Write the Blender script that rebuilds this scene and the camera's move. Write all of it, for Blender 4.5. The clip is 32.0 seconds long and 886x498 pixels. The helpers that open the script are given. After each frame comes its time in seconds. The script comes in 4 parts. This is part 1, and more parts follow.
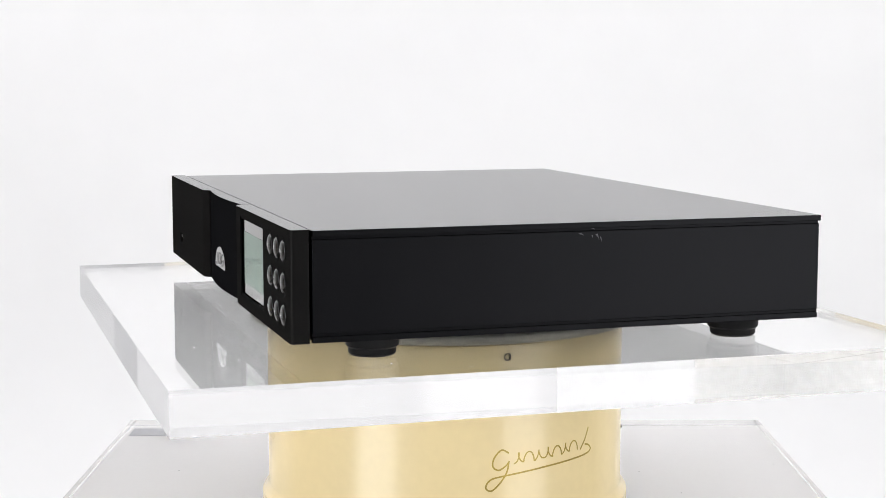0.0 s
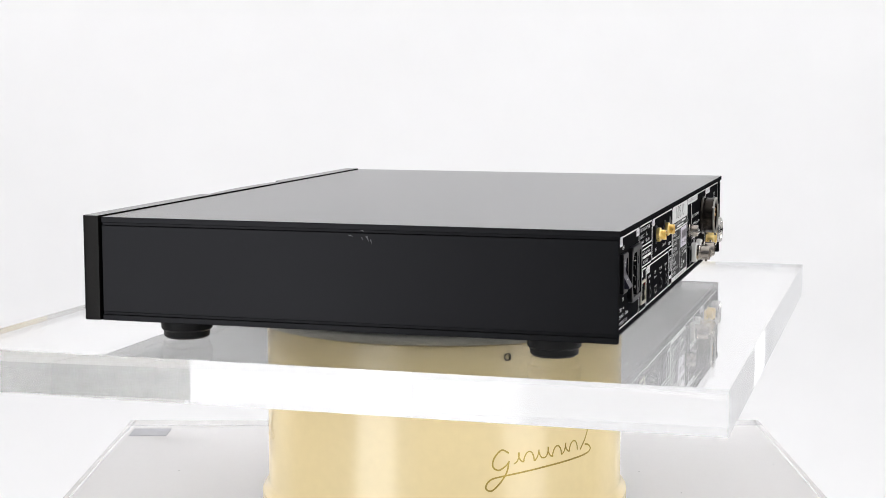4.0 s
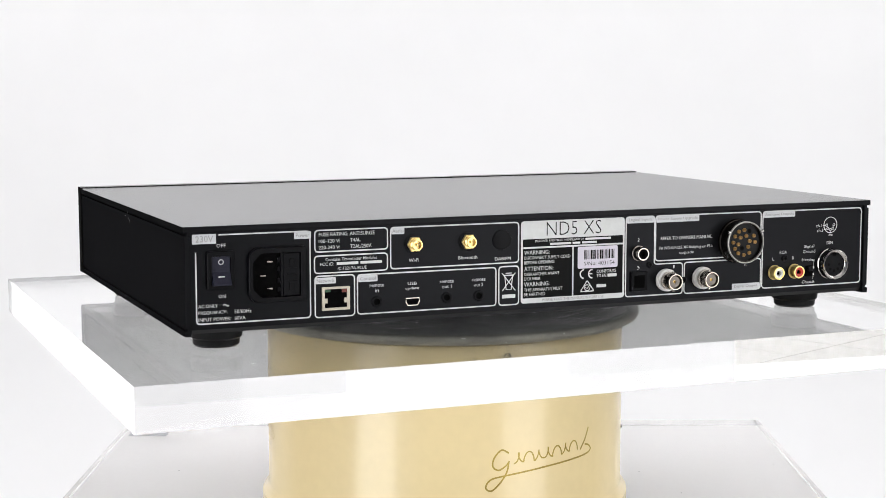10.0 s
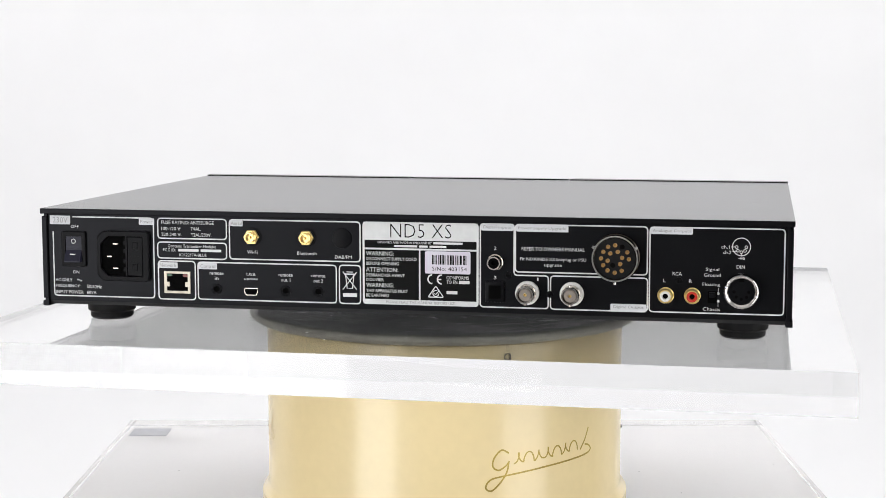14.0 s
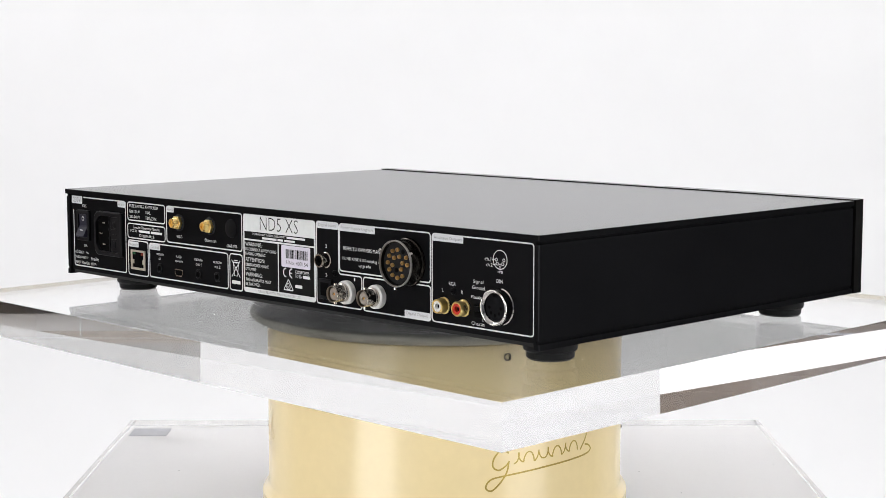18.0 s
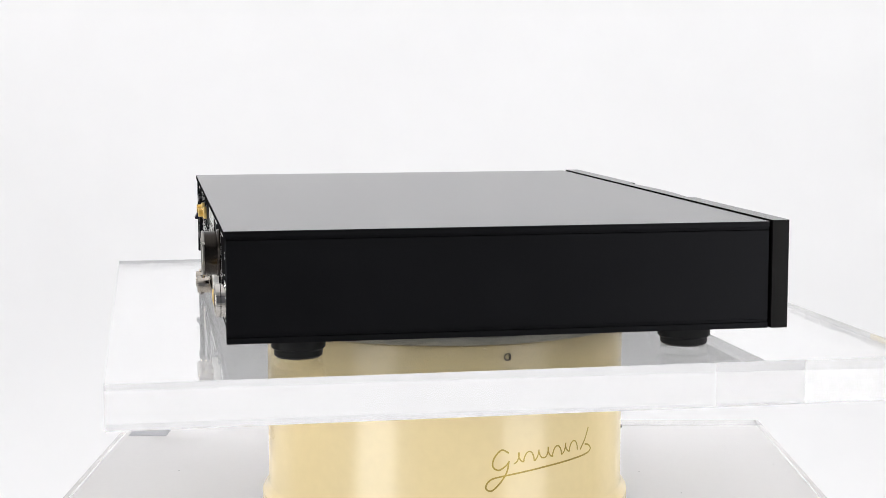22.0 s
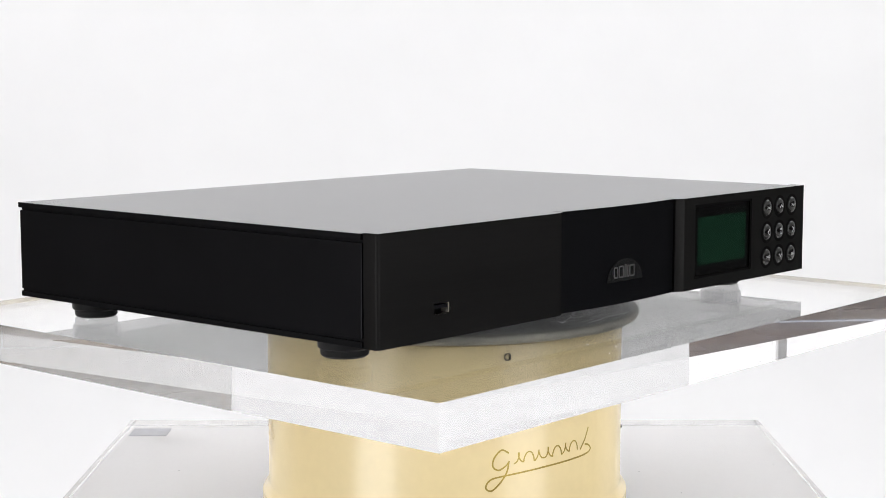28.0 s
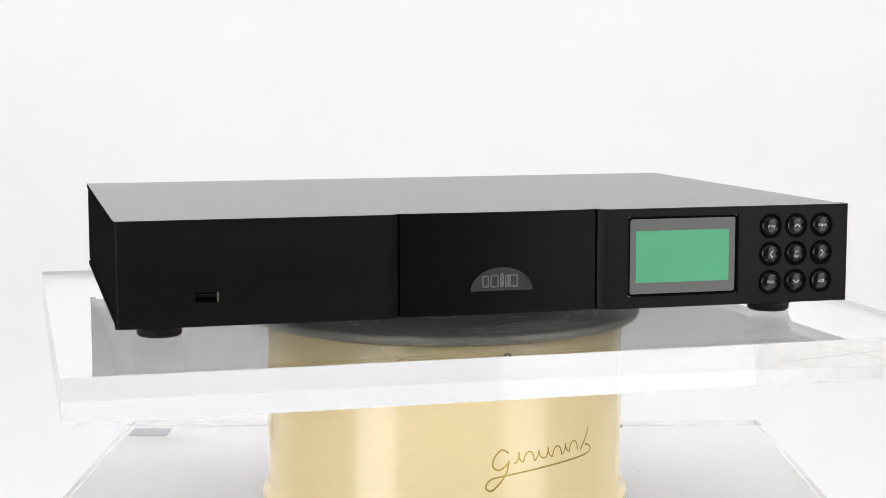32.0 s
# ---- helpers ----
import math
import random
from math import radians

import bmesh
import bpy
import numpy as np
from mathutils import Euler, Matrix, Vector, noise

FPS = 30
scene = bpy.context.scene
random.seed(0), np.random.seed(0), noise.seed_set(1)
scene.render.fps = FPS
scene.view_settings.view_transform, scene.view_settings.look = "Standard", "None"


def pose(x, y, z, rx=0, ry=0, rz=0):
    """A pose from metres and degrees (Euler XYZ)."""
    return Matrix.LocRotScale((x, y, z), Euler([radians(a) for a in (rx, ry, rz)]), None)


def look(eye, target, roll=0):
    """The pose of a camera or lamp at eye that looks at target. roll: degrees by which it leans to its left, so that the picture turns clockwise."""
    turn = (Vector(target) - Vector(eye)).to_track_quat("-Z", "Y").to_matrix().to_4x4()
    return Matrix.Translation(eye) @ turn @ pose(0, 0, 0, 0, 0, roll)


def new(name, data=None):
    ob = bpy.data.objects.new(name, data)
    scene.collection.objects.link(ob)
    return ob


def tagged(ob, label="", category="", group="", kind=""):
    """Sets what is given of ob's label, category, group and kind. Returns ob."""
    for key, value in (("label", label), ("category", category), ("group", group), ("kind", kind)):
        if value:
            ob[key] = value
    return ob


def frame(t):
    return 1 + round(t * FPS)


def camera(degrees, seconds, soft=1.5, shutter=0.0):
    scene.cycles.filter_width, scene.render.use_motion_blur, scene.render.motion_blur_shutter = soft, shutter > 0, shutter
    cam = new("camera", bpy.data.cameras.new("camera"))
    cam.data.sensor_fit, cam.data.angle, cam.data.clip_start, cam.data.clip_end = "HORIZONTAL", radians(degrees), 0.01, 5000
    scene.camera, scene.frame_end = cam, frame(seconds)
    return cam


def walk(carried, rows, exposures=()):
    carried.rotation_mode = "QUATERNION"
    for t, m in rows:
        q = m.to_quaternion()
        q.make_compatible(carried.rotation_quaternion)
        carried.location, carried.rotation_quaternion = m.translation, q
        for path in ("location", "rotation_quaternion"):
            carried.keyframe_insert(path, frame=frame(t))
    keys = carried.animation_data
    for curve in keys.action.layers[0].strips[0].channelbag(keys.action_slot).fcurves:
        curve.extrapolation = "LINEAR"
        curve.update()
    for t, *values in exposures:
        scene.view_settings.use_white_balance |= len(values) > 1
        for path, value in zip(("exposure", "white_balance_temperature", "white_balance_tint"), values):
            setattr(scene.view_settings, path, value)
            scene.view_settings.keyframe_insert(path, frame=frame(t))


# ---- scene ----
# Heights in metres over the tiled floor.
TOP = 1.0               # lid of the player
SLAB_TOP = 0.9305
SLAB_BOTTOM = 0.9072
PLATE_TOP = 0.800
PLATE_BOTTOM = 0.777

# ---- camera on its tripod ----
cam = camera(30.79, 32.0, soft=0.8)
EYE = (0.0, -1.0469, 1.0818)
STAND = look(EYE, (0.0 - 0.00099, 0.0, 1.0818 - 1.0469 * math.tan(radians(6.458))), -0.04)
walk(cam, [(0.0, STAND), (32.0, STAND)])
scene.view_settings.exposure = -0.79
scene.cycles.max_bounces, scene.cycles.transmission_bounces, scene.cycles.glossy_bounces = 20, 20, 20

# ---- light ----
world = bpy.data.worlds.new("world")
scene.world = world
world.use_nodes = True
world.node_tree.nodes["Background"].inputs[0].default_value = (0.8, 0.85, 1.0, 1)
world.node_tree.nodes["Background"].inputs[1].default_value = 0.3


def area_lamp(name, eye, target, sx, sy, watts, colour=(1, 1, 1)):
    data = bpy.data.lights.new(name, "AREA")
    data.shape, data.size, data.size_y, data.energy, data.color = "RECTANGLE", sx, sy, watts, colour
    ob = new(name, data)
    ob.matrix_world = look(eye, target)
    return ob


def at_bearing(deg, d, z):
    """A place d metres from the turntable, deg to the right of the way to the camera."""
    return (d * math.sin(radians(deg)), -d * math.cos(radians(deg)), z)


area_lamp("softbox_right", at_bearing(49, 1.6, 0.95), (0, 0, 0.95), 0.8, 1.7, 20)
area_lamp("softbox_left", at_bearing(-42, 1.6, 0.95), (0, 0, 0.95), 0.72, 1.7, 24)
# Unseen fills added to whiten the backdrop; no such lamps are known.
area_lamp("backdrop_fill_left", (-1.7, 0.8, 2.3), (0.2, 2.6, 1.7), 1.2, 0.4, 34.5, (0.955, 0.97, 1.0))
area_lamp("backdrop_fill_right", (1.7, 0.8, 2.3), (-0.2, 2.6, 1.7), 1.2, 0.4, 29, (0.955, 0.97, 1.0))
# Overhead fills added to lift drum, walls and floor; none is known here.
area_lamp("fill_overhead", (0, -0.2, 3.1), (0, -0.2, 0), 3.0, 3.0, 20, (1.0, 0.97, 0.95))
area_lamp("fill_west", (-4.1, 1.6, 3.15), (-4.1, 1.6, 0), 2.4, 4.2, 62)
# Added blue fill that cools the southwest tiles; stands for no known lamp.
area_lamp("fill_southwest", (-4.6, -2.2, 1.4), (-4.6, -2.2, 0), 1.5, 1.5, 20, (0.34, 0.5, 1.0))
area_lamp("window_daylight_west", (-5.555, -1.8, 1.8), (0, -1.8, 1.8), 3.2, 0.84, 15.5, (0.95, 0.96, 1.0))
area_lamp("window_daylight_south", (-2.9, -3.555, 1.2), (-2.9, 0, 1.2), 3.5, 1.9, 24, (0.93, 0.96, 1.0))
# More unseen fills, added to whiten the far floor and walls.
area_lamp("fill_southeast", (4.1, -2.5, 3.15), (4.1, -2.5, 0), 2.4, 1.8, 72, (0.96, 0.98, 1.0))
area_lamp("fill_east", (4.1, 1.2, 3.15), (4.1, 1.2, 0), 2.4, 3.0, 74)
area_lamp("fill_north", (0, 4.4, 3.15), (0, 4.4, 0), 9.0, 1.6, 110)
area_lamp("fill_northwest", (-3.6, 3.6, 3.1), (-5.6, 4.6, 1.7), 1.2, 1.2, 70)

# ---- materials ----


def material(name, colour, rough=0.5, metal=0.0, vary=0.0, scale=8.0, bump=0.0, bump_scale=200.0, stretch=(1, 1, 1),
             coat=0.0, ior=1.5, rough_vary=0.0, spread=0.0, spec=0.5):
    """A surface with colour and roughness varied at a coarse and a fine scale, and fine relief."""
    m = bpy.data.materials.new(name)
    m.use_nodes = True
    nt = m.node_tree
    p = nt.nodes["Principled BSDF"]
    p.inputs["Base Color"].default_value = (*colour, 1)
    p.inputs["Roughness"].default_value = rough
    p.inputs["Metallic"].default_value = metal
    p.inputs["IOR"].default_value = ior
    p.inputs["Specular IOR Level"].default_value = spec
    p.inputs["Coat Weight"].default_value = coat
    p.inputs["Coat Roughness"].default_value = 0.05
    if not (vary or bump or rough_vary or spread):
        return m
    tc = nt.nodes.new("ShaderNodeTexCoord")
    mp = nt.nodes.new("ShaderNodeMapping")
    mp.inputs["Scale"].default_value = stretch
    nt.links.new(tc.outputs["Object"], mp.inputs["Vector"])
    coarse = nt.nodes.new("ShaderNodeTexNoise")
    coarse.inputs["Scale"].default_value, coarse.inputs["Detail"].default_value = scale, 4
    fine = nt.nodes.new("ShaderNodeTexNoise")
    fine.inputs["Scale"].default_value, fine.inputs["Detail"].default_value = bump_scale, 3
    for n in (coarse, fine):
        nt.links.new(mp.outputs["Vector"], n.inputs["Vector"])
    mix = nt.nodes.new("ShaderNodeMath")
    mix.operation = "MULTIPLY_ADD"
    mix.inputs[1].default_value = 0.35
    nt.links.new(fine.outputs["Fac"], mix.inputs[0])
    half = nt.nodes.new("ShaderNodeMath")
    half.operation = "MULTIPLY"
    half.inputs[1].default_value = 0.65
    nt.links.new(coarse.outputs["Fac"], half.inputs[0])
    nt.links.new(half.outputs[0], mix.inputs[2])
    fac = mix.outputs[0]
    if spread:
        info = nt.nodes.new("ShaderNodeObjectInfo")
        sp = nt.nodes.new("ShaderNodeMath")
        sp.operation = "MULTIPLY_ADD"
        sp.inputs[1].default_value = spread
        nt.links.new(info.outputs["Random"], sp.inputs[0])
        nt.links.new(fac, sp.inputs[2])
        fac = sp.outputs[0]
    if vary or spread:
        ramp = nt.nodes.new("ShaderNodeValToRGB")
        ramp.color_ramp.elements[0].position, ramp.color_ramp.elements[1].position = 0.3, 0.7 + spread
        ramp.color_ramp.elements[0].color = (*[c * (1 - vary) for c in colour], 1)
        ramp.color_ramp.elements[1].color = (*[min(1, c * (1 + vary)) for c in colour], 1)
        nt.links.new(fac, ramp.inputs["Fac"])
        nt.links.new(ramp.outputs["Color"], p.inputs["Base Color"])
    if rough_vary:
        rr = nt.nodes.new("ShaderNodeMapRange")
        rr.inputs["From Min"].default_value, rr.inputs["From Max"].default_value = 0.3, 0.7
        rr.inputs["To Min"].default_value = max(0.02, rough - rough_vary)
        rr.inputs["To Max"].default_value = min(1, rough + rough_vary)
        nt.links.new(mix.outputs[0], rr.inputs["Value"])
        nt.links.new(rr.outputs["Result"], p.inputs["Roughness"])
    if bump:
        b = nt.nodes.new("ShaderNodeBump")
        b.inputs["Strength"].default_value, b.inputs["Distance"].default_value = 1.0, bump
        nt.links.new(fine.outputs["Fac"], b.inputs["Height"])
        nt.links.new(b.outputs["Normal"], p.inputs["Normal"])
    return m


def clear(name, tint, rough=0.0, ior=1.49):
    m = material(name, tint, rough, ior=ior)
    m.node_tree.nodes["Principled BSDF"].inputs["Transmission Weight"].default_value = 1.0
    return m


def anodised(name, dye, sheen, rough, **extra):
    """Dyed anodised aluminium: a dark metallic sheen over a nearly black body."""
    m = material(name, dye, rough, spec=0.0, **extra)
    nt = m.node_tree
    p = nt.nodes["Principled BSDF"]
    body, gloss, both = (nt.nodes.new("ShaderNode" + kind) for kind in ("BsdfDiffuse", "BsdfAnisotropic", "AddShader"))
    gloss.inputs["Color"].default_value = (*sheen, 1)
    body.inputs["Color"].default_value, gloss.inputs["Roughness"].default_value = (*dye, 1), rough
    for source, target in (("Base Color", body.inputs["Color"]), ("Roughness", gloss.inputs["Roughness"]), ("Normal", body.inputs["Normal"]), ("Normal", gloss.inputs["Normal"])):
        for wire in p.inputs[source].links:
            nt.links.new(wire.from_socket, target)
    nt.links.new(body.outputs[0], both.inputs[0])
    nt.links.new(gloss.outputs[0], both.inputs[1])
    nt.links.new(both.outputs[0], nt.nodes["Material Output"].inputs["Surface"])
    return m


PAPER = material("white_paper", (0.86, 0.855, 0.855), 0.85, vary=0.02, scale=1.5, bump=0.0004, bump_scale=9)
WALL = material("white_wall_paint", (0.8, 0.8, 0.8), 0.7, vary=0.03, scale=2, bump=0.0004, bump_scale=12)
DARK_WALL = material("dimmed_blue_grey_wall", (0.27, 0.28, 0.31), 0.8, vary=0.08, scale=2, bump=0.0004, bump_scale=120)
PANEL_BLACK = material("panel_black", (0.012, 0.012, 0.015), 0.9, spec=0.1, vary=0.2, scale=3, bump=0.0006, bump_scale=400)
GROUT = material("pale_grout", (0.60, 0.54, 0.49), 0.9, vary=0.1, scale=6, bump=0.0006, bump_scale=150)
TILE = material("beige_ceramic", (0.35, 0.28, 0.22), 0.3, vary=0.22, scale=5, bump=0.0003, bump_scale=60, spread=0.25, rough_vary=0.08)
# Paler copy of the floor ceramic: strong light put into the colour.
LIT_TILE = material("brightly_lit_ceramic", (0.75, 0.735, 0.72), 0.3, vary=0.06, scale=5, bump=0.0003, bump_scale=14, spread=0.1, rough_vary=0.08)
PLINTH = material("grey_white_laminate", (0.84, 0.83, 0.83), 0.45, vary=0.03, scale=5, bump=0.00005, bump_scale=400)
ACRYLIC = clear("clear_acrylic", (1.0, 1.0, 1.0))
ACRYLIC_OLD = clear("worn_clear_acrylic", (0.985, 0.98, 0.975), 0.0)
CREAM = material("cream_enamel", (0.88, 0.715, 0.395), 0.22, vary=0.04, scale=9, bump=0.00003, bump_scale=160, coat=0.3)
GOLD_INK = material("gold_ink", (0.45, 0.32, 0.07), 0.35, 0.7, vary=0.3, scale=40)
FILM = material("pale_grey_film", (0.86, 0.84, 0.835), 0.5, vary=0.025, scale=7, bump=0.00004, bump_scale=300)
DARKRIM = material("tarnished_rim_and_gap_shade", (0.10, 0.085, 0.06), 0.4, 0.5, vary=0.2, scale=200)
CHAMPAGNE = material("dull_grey_metal", (0.38, 0.37, 0.32), 0.42, 0.3, vary=0.45, scale=26, rough_vary=0.1)
STEEL = material("scuffed_aluminium", (0.42, 0.42, 0.425), 0.42, 0.1, vary=0.6, scale=26, bump=0.0001, bump_scale=220, rough_vary=0.15)
SMEAR = material("pale_smear", (0.95, 0.95, 0.95), 0.6, vary=0.1, scale=300)
BLACK = anodised("black_anodised_aluminium", (0.0034, 0.0034, 0.0038), (0.0098, 0.0099, 0.0108), 0.36, vary=0.15, scale=30, bump=0.00002, bump_scale=900, rough_vary=0.03)
CENTRE = anodised("smooth_black_anodised_aluminium", (0.0030, 0.0030, 0.0034), (0.0062, 0.0063, 0.0070), 0.36, vary=0.12, scale=30, rough_vary=0.03)
BRUSHED = anodised("black_brushed_aluminium", (0.0066, 0.0064, 0.0063), (0.0080, 0.0078, 0.0077), 0.38, vary=0.25, scale=40, bump=0.00002, bump_scale=700, stretch=(0.05, 1, 1), rough_vary=0.05)
LIDMAT = material("black_satin_lid", (0.009, 0.009, 0.0098), 0.25, ior=1.45, vary=0.15, scale=30, stretch=(0.12, 1, 1), rough_vary=0.012)
LIDMAT.node_tree.nodes["Principled BSDF"].inputs["Coat Weight"].default_value = 0.32
LIDMAT.node_tree.nodes["Principled BSDF"].inputs["Coat Roughness"].default_value = 0.22
UNDERCOAT = material("black_powder_coat", (0.02, 0.02, 0.02), 0.6, spec=0.2, vary=0.12, scale=18)
RUBBER = material("black_rubber", (0.008, 0.008, 0.0085), 0.5, spec=0.16, vary=0.2, scale=60, bump=0.00003, bump_scale=900)

# ---- mesh helpers ----


def solid(bm, x0, x1, y0, y1, z0, z1, bevel=0.0, segments=2):
    m = Matrix.LocRotScale(((x0 + x1) / 2, (y0 + y1) / 2, (z0 + z1) / 2), None, (abs(x1 - x0), abs(y1 - y0), abs(z1 - z0)))
    made = bmesh.ops.create_cube(bm, size=1, matrix=m)["verts"]
    if bevel:
        edges = list({e for v in made for e in v.link_edges})
        bmesh.ops.bevel(bm, geom=edges, offset=bevel, segments=segments, affect="EDGES", profile=0.5)
    return bm


def lathe(bm, profile, m=Matrix(), segments=48):
    """Turns a profile of (radius, height) round z; m places it."""
    rings = []
    for r, z in profile:
        if r < 1e-6:
            rings.append([bm.verts.new(m @ Vector((0, 0, z)))])
        else:
            rings.append([bm.verts.new(m @ Vector((r * math.cos(2 * math.pi * i / segments), r * math.sin(2 * math.pi * i / segments), z))) for i in range(segments)])
    for a, b in zip(rings, rings[1:]):
        for i in range(segments):
            j = (i + 1) % segments
            if len(a) == 1 and len(b) == 1:
                continue
            if len(a) == 1:
                bm.faces.new((a[0], b[j], b[i]))
            elif len(b) == 1:
                bm.faces.new((a[i], a[j], b[0]))
            else:
                bm.faces.new((a[i], a[j], b[j], b[i]))
    return bm


def link(name, bm, mat, smooth=30.0):
    bmesh.ops.recalc_face_normals(bm, faces=bm.faces[:])
    me = bpy.data.meshes.new(name)
    bm.to_mesh(me)
    bm.free()
    me.materials.append(mat)
    if smooth:
        me.shade_smooth()
        me.set_sharp_from_angle(angle=radians(smooth))
    return new(name, me)


def satin_top(ob):
    """Gives the upward faces of a part the satin finish of the lid."""
    ob.data.materials.append(LIDMAT)
    for f in ob.data.polygons:
        f.material_index = 1 if f.normal.z > 0.9 else 0
    return ob


def part(name, bm, mat, parent, label="", smooth=30.0):
    ob = link(name, bm, mat, smooth)
    ob.parent = parent
    if label:
        ob["label"] = label
    return ob


# ---- room ----
RX, RY0, RY1, RZ = 5.6, -3.6, 5.6, 3.2
bm = bmesh.new()
solid(bm, -RX, RX, RY0, RY1, -0.12, -0.0012)
floor = tagged(link("floor", bm, GROUT, 0), "beige ceramic tile floor with grout, paled where strongly lit", "floor", kind="structure")
# South wall is unseen; its colour is dimmed for dark reflections on the case.
LABELS = {"wall_south": "unseen blue-grey wall, dimmed to keep reflections dark", "wall_west": "white studio wall partly clad in beige tiles"}
for name, box in (("wall_west", (-RX - 0.12, -RX, RY0 - 0.12, RY1 + 0.12, -0.12, RZ)), ("wall_east", (RX, RX + 0.12, RY0 - 0.12, RY1 + 0.12, -0.12, RZ)),
                  ("wall_south", (-RX, RX, RY0 - 0.12, RY0, -0.12, RZ)), ("wall_north", (-RX, RX, RY1, RY1 + 0.12, -0.12, RZ))):
    bm = bmesh.new()
    solid(bm, *box)
    tagged(link(name, bm, DARK_WALL if name == "wall_south" else WALL, 0), LABELS.get(name, "plain white painted studio wall"), "wall", kind="structure")
bm = bmesh.new()
solid(bm, -RX - 0.12, RX + 0.12, RY0 - 0.12, RY1 + 0.12, RZ, RZ + 0.12)
tagged(link("ceiling", bm, WALL, 0), "plain white painted studio ceiling", "ceiling", kind="structure")

# Unseen panel, added so the display and badge reflect something dark.
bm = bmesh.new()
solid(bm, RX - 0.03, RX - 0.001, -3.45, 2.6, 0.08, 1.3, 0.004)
tagged(link("dark_reflection_panel", bm, PANEL_BLACK, 0), "unseen low black panel added to darken reflections", "wall panel", kind="structure")

WINDOW_LABEL = "white framed studio window with daylight"
bm = bmesh.new()
for y0, y1, z0, z1 in ((-3.45, -0.15, 1.33, 1.38), (-3.45, -0.15, 2.22, 2.27), (-3.45, -3.4, 1.38, 2.22), (-0.2, -0.15, 1.38, 2.22), (-1.82, -1.78, 1.38, 2.22)):
    solid(bm, -RX + 0.012, -RX + 0.075, y0, y1, z0, z1, 0.004)
tagged(link("window_1", bm, WALL, 0), WINDOW_LABEL, "window", kind="structure")
bm = bmesh.new()
for x0, x1, z0, z1 in ((-4.7, -1.1, 0.2, 0.25), (-4.7, -1.1, 2.15, 2.2), (-4.7, -4.65, 0.25, 2.15), (-1.15, -1.1, 0.25, 2.15), (-2.92, -2.88, 0.25, 2.15)):
    solid(bm, x0, x1, RY0 + 0.002, RY0 + 0.075, z0, z1, 0.004)
tagged(link("window_2", bm, WALL, 0), WINDOW_LABEL, "window", kind="structure")

# white paper sweep: flat on the floor, then curving up
bm = bmesh.new()
SWEEP = 0.5               # radius of the bend
bend = 2.6 - SWEEP
front = [(0.55, 0.004), (1.1, 0.004), (bend, 0.004)]
for i in range(1, 13):
    a = math.pi / 2 * i / 12
    front.append((bend + SWEEP * math.sin(a), 0.004 + SWEEP * (1 - math.cos(a))))
front += [(2.6, 1.5), (2.6, 2.2), (2.6, 2.9)]
back = [(2.604, 2.9), (2.604, SWEEP + 0.004)] + [(bend + (SWEEP + 0.004) * math.sin(math.pi / 2 * i / 12), (SWEEP + 0.004) * (1 - math.cos(math.pi / 2 * i / 12))) for i in range(11, 0, -1)] + [(0.55, 0.0)]
ends = [[bm.verts.new((x, y, z)) for y, z in front + back] for x in (-1.9, 1.9)]
for i in range(len(ends[0])):
    j = (i + 1) % len(ends[0])
    bm.faces.new((ends[0][i], ends[0][j], ends[1][j], ends[1][i]))
bm.faces.new(ends[0])
bm.faces.new(ends[1][::-1])
tagged(link("backdrop", bm, PAPER, 40), "seamless white paper studio backdrop", "backdrop", kind="structure")

# ---- plinth and lower plate ----
bm = bmesh.new()
lathe(bm, [(0, 0), (0.17, 0), (0.172, 0.003), (0.172, 0.018), (0.165, 0.022), (0.09, 0.03), (0.085, 0.05), (0.085, PLATE_BOTTOM - 0.005), (0.083, PLATE_BOTTOM - 0.001), (0, PLATE_BOTTOM - 0.001)], segments=64)
tagged(link("display_pedestal", bm, PLINTH), "white lacquered round pedestal under a clear plate", "pedestal")
bm = bmesh.new()
solid(bm, -0.2515, 0.2515, -0.2138, 0.2215, PLATE_BOTTOM, PLATE_TOP)
base_plate = tagged(link("base_plate", bm, ACRYLIC_OLD, 0), "clear acrylic base plate lying on a white pedestal", "plate")
base_plate.visible_shadow = False
bm = bmesh.new()
solid(bm, -0.2505, 0.2505, -0.2128, 0.2205, PLATE_BOTTOM - 0.001, PLATE_BOTTOM + 0.0003)
part("backing_film", bm, FILM, base_plate, "pale grey protective film on the underside", smooth=0)

# ---- cream turntable drum ----
R = 0.116
drum = tagged(new("turntable_drum"), "cream enamelled turntable drum with gold script marks", "turntable")
drum.location = (0, 0, PLATE_TOP)
HD = SLAB_BOTTOM - 0.007 - PLATE_TOP
bm = bmesh.new()
lathe(bm, [(0, 0.0), (R + 0.003, 0.0), (R + 0.0042, 0.001), (R + 0.0042, 0.007), (R + 0.003, 0.009), (R + 0.0012, 0.0105), (R, 0.013),
           (R, HD - 0.0015), (R - 0.0015, HD), (0, HD)], segments=128)
shell = part("shell", bm, CREAM, drum, "glossy cream enamelled cylinder")
# ---- what turns ----
turn = tagged(new("turntable_platter"), "scuffed aluminium turntable platter under a clear slab", "platter")
bm = bmesh.new()
lathe(bm, [(0, 0.0008), (0.1236, 0.0008), (0.1236, 0.0066), (0.1228, 0.0068), (0, 0.0068)], segments=128)
part("disc", bm, STEEL, turn)
bm = bmesh.new()
lathe(bm, [(0.1237, 0.0006), (0.1246, 0.0007), (0.1262, 0.0018), (0.1272, 0.0036), (0.1268, 0.0052), (0.1258, 0.0062), (0.1237, 0.0066)], segments=128)
part("rim", bm, CHAMPAGNE, turn, "dull grey metal rim")
# Dark ring in place of the shaded gap between platter and drum.
bm = bmesh.new()
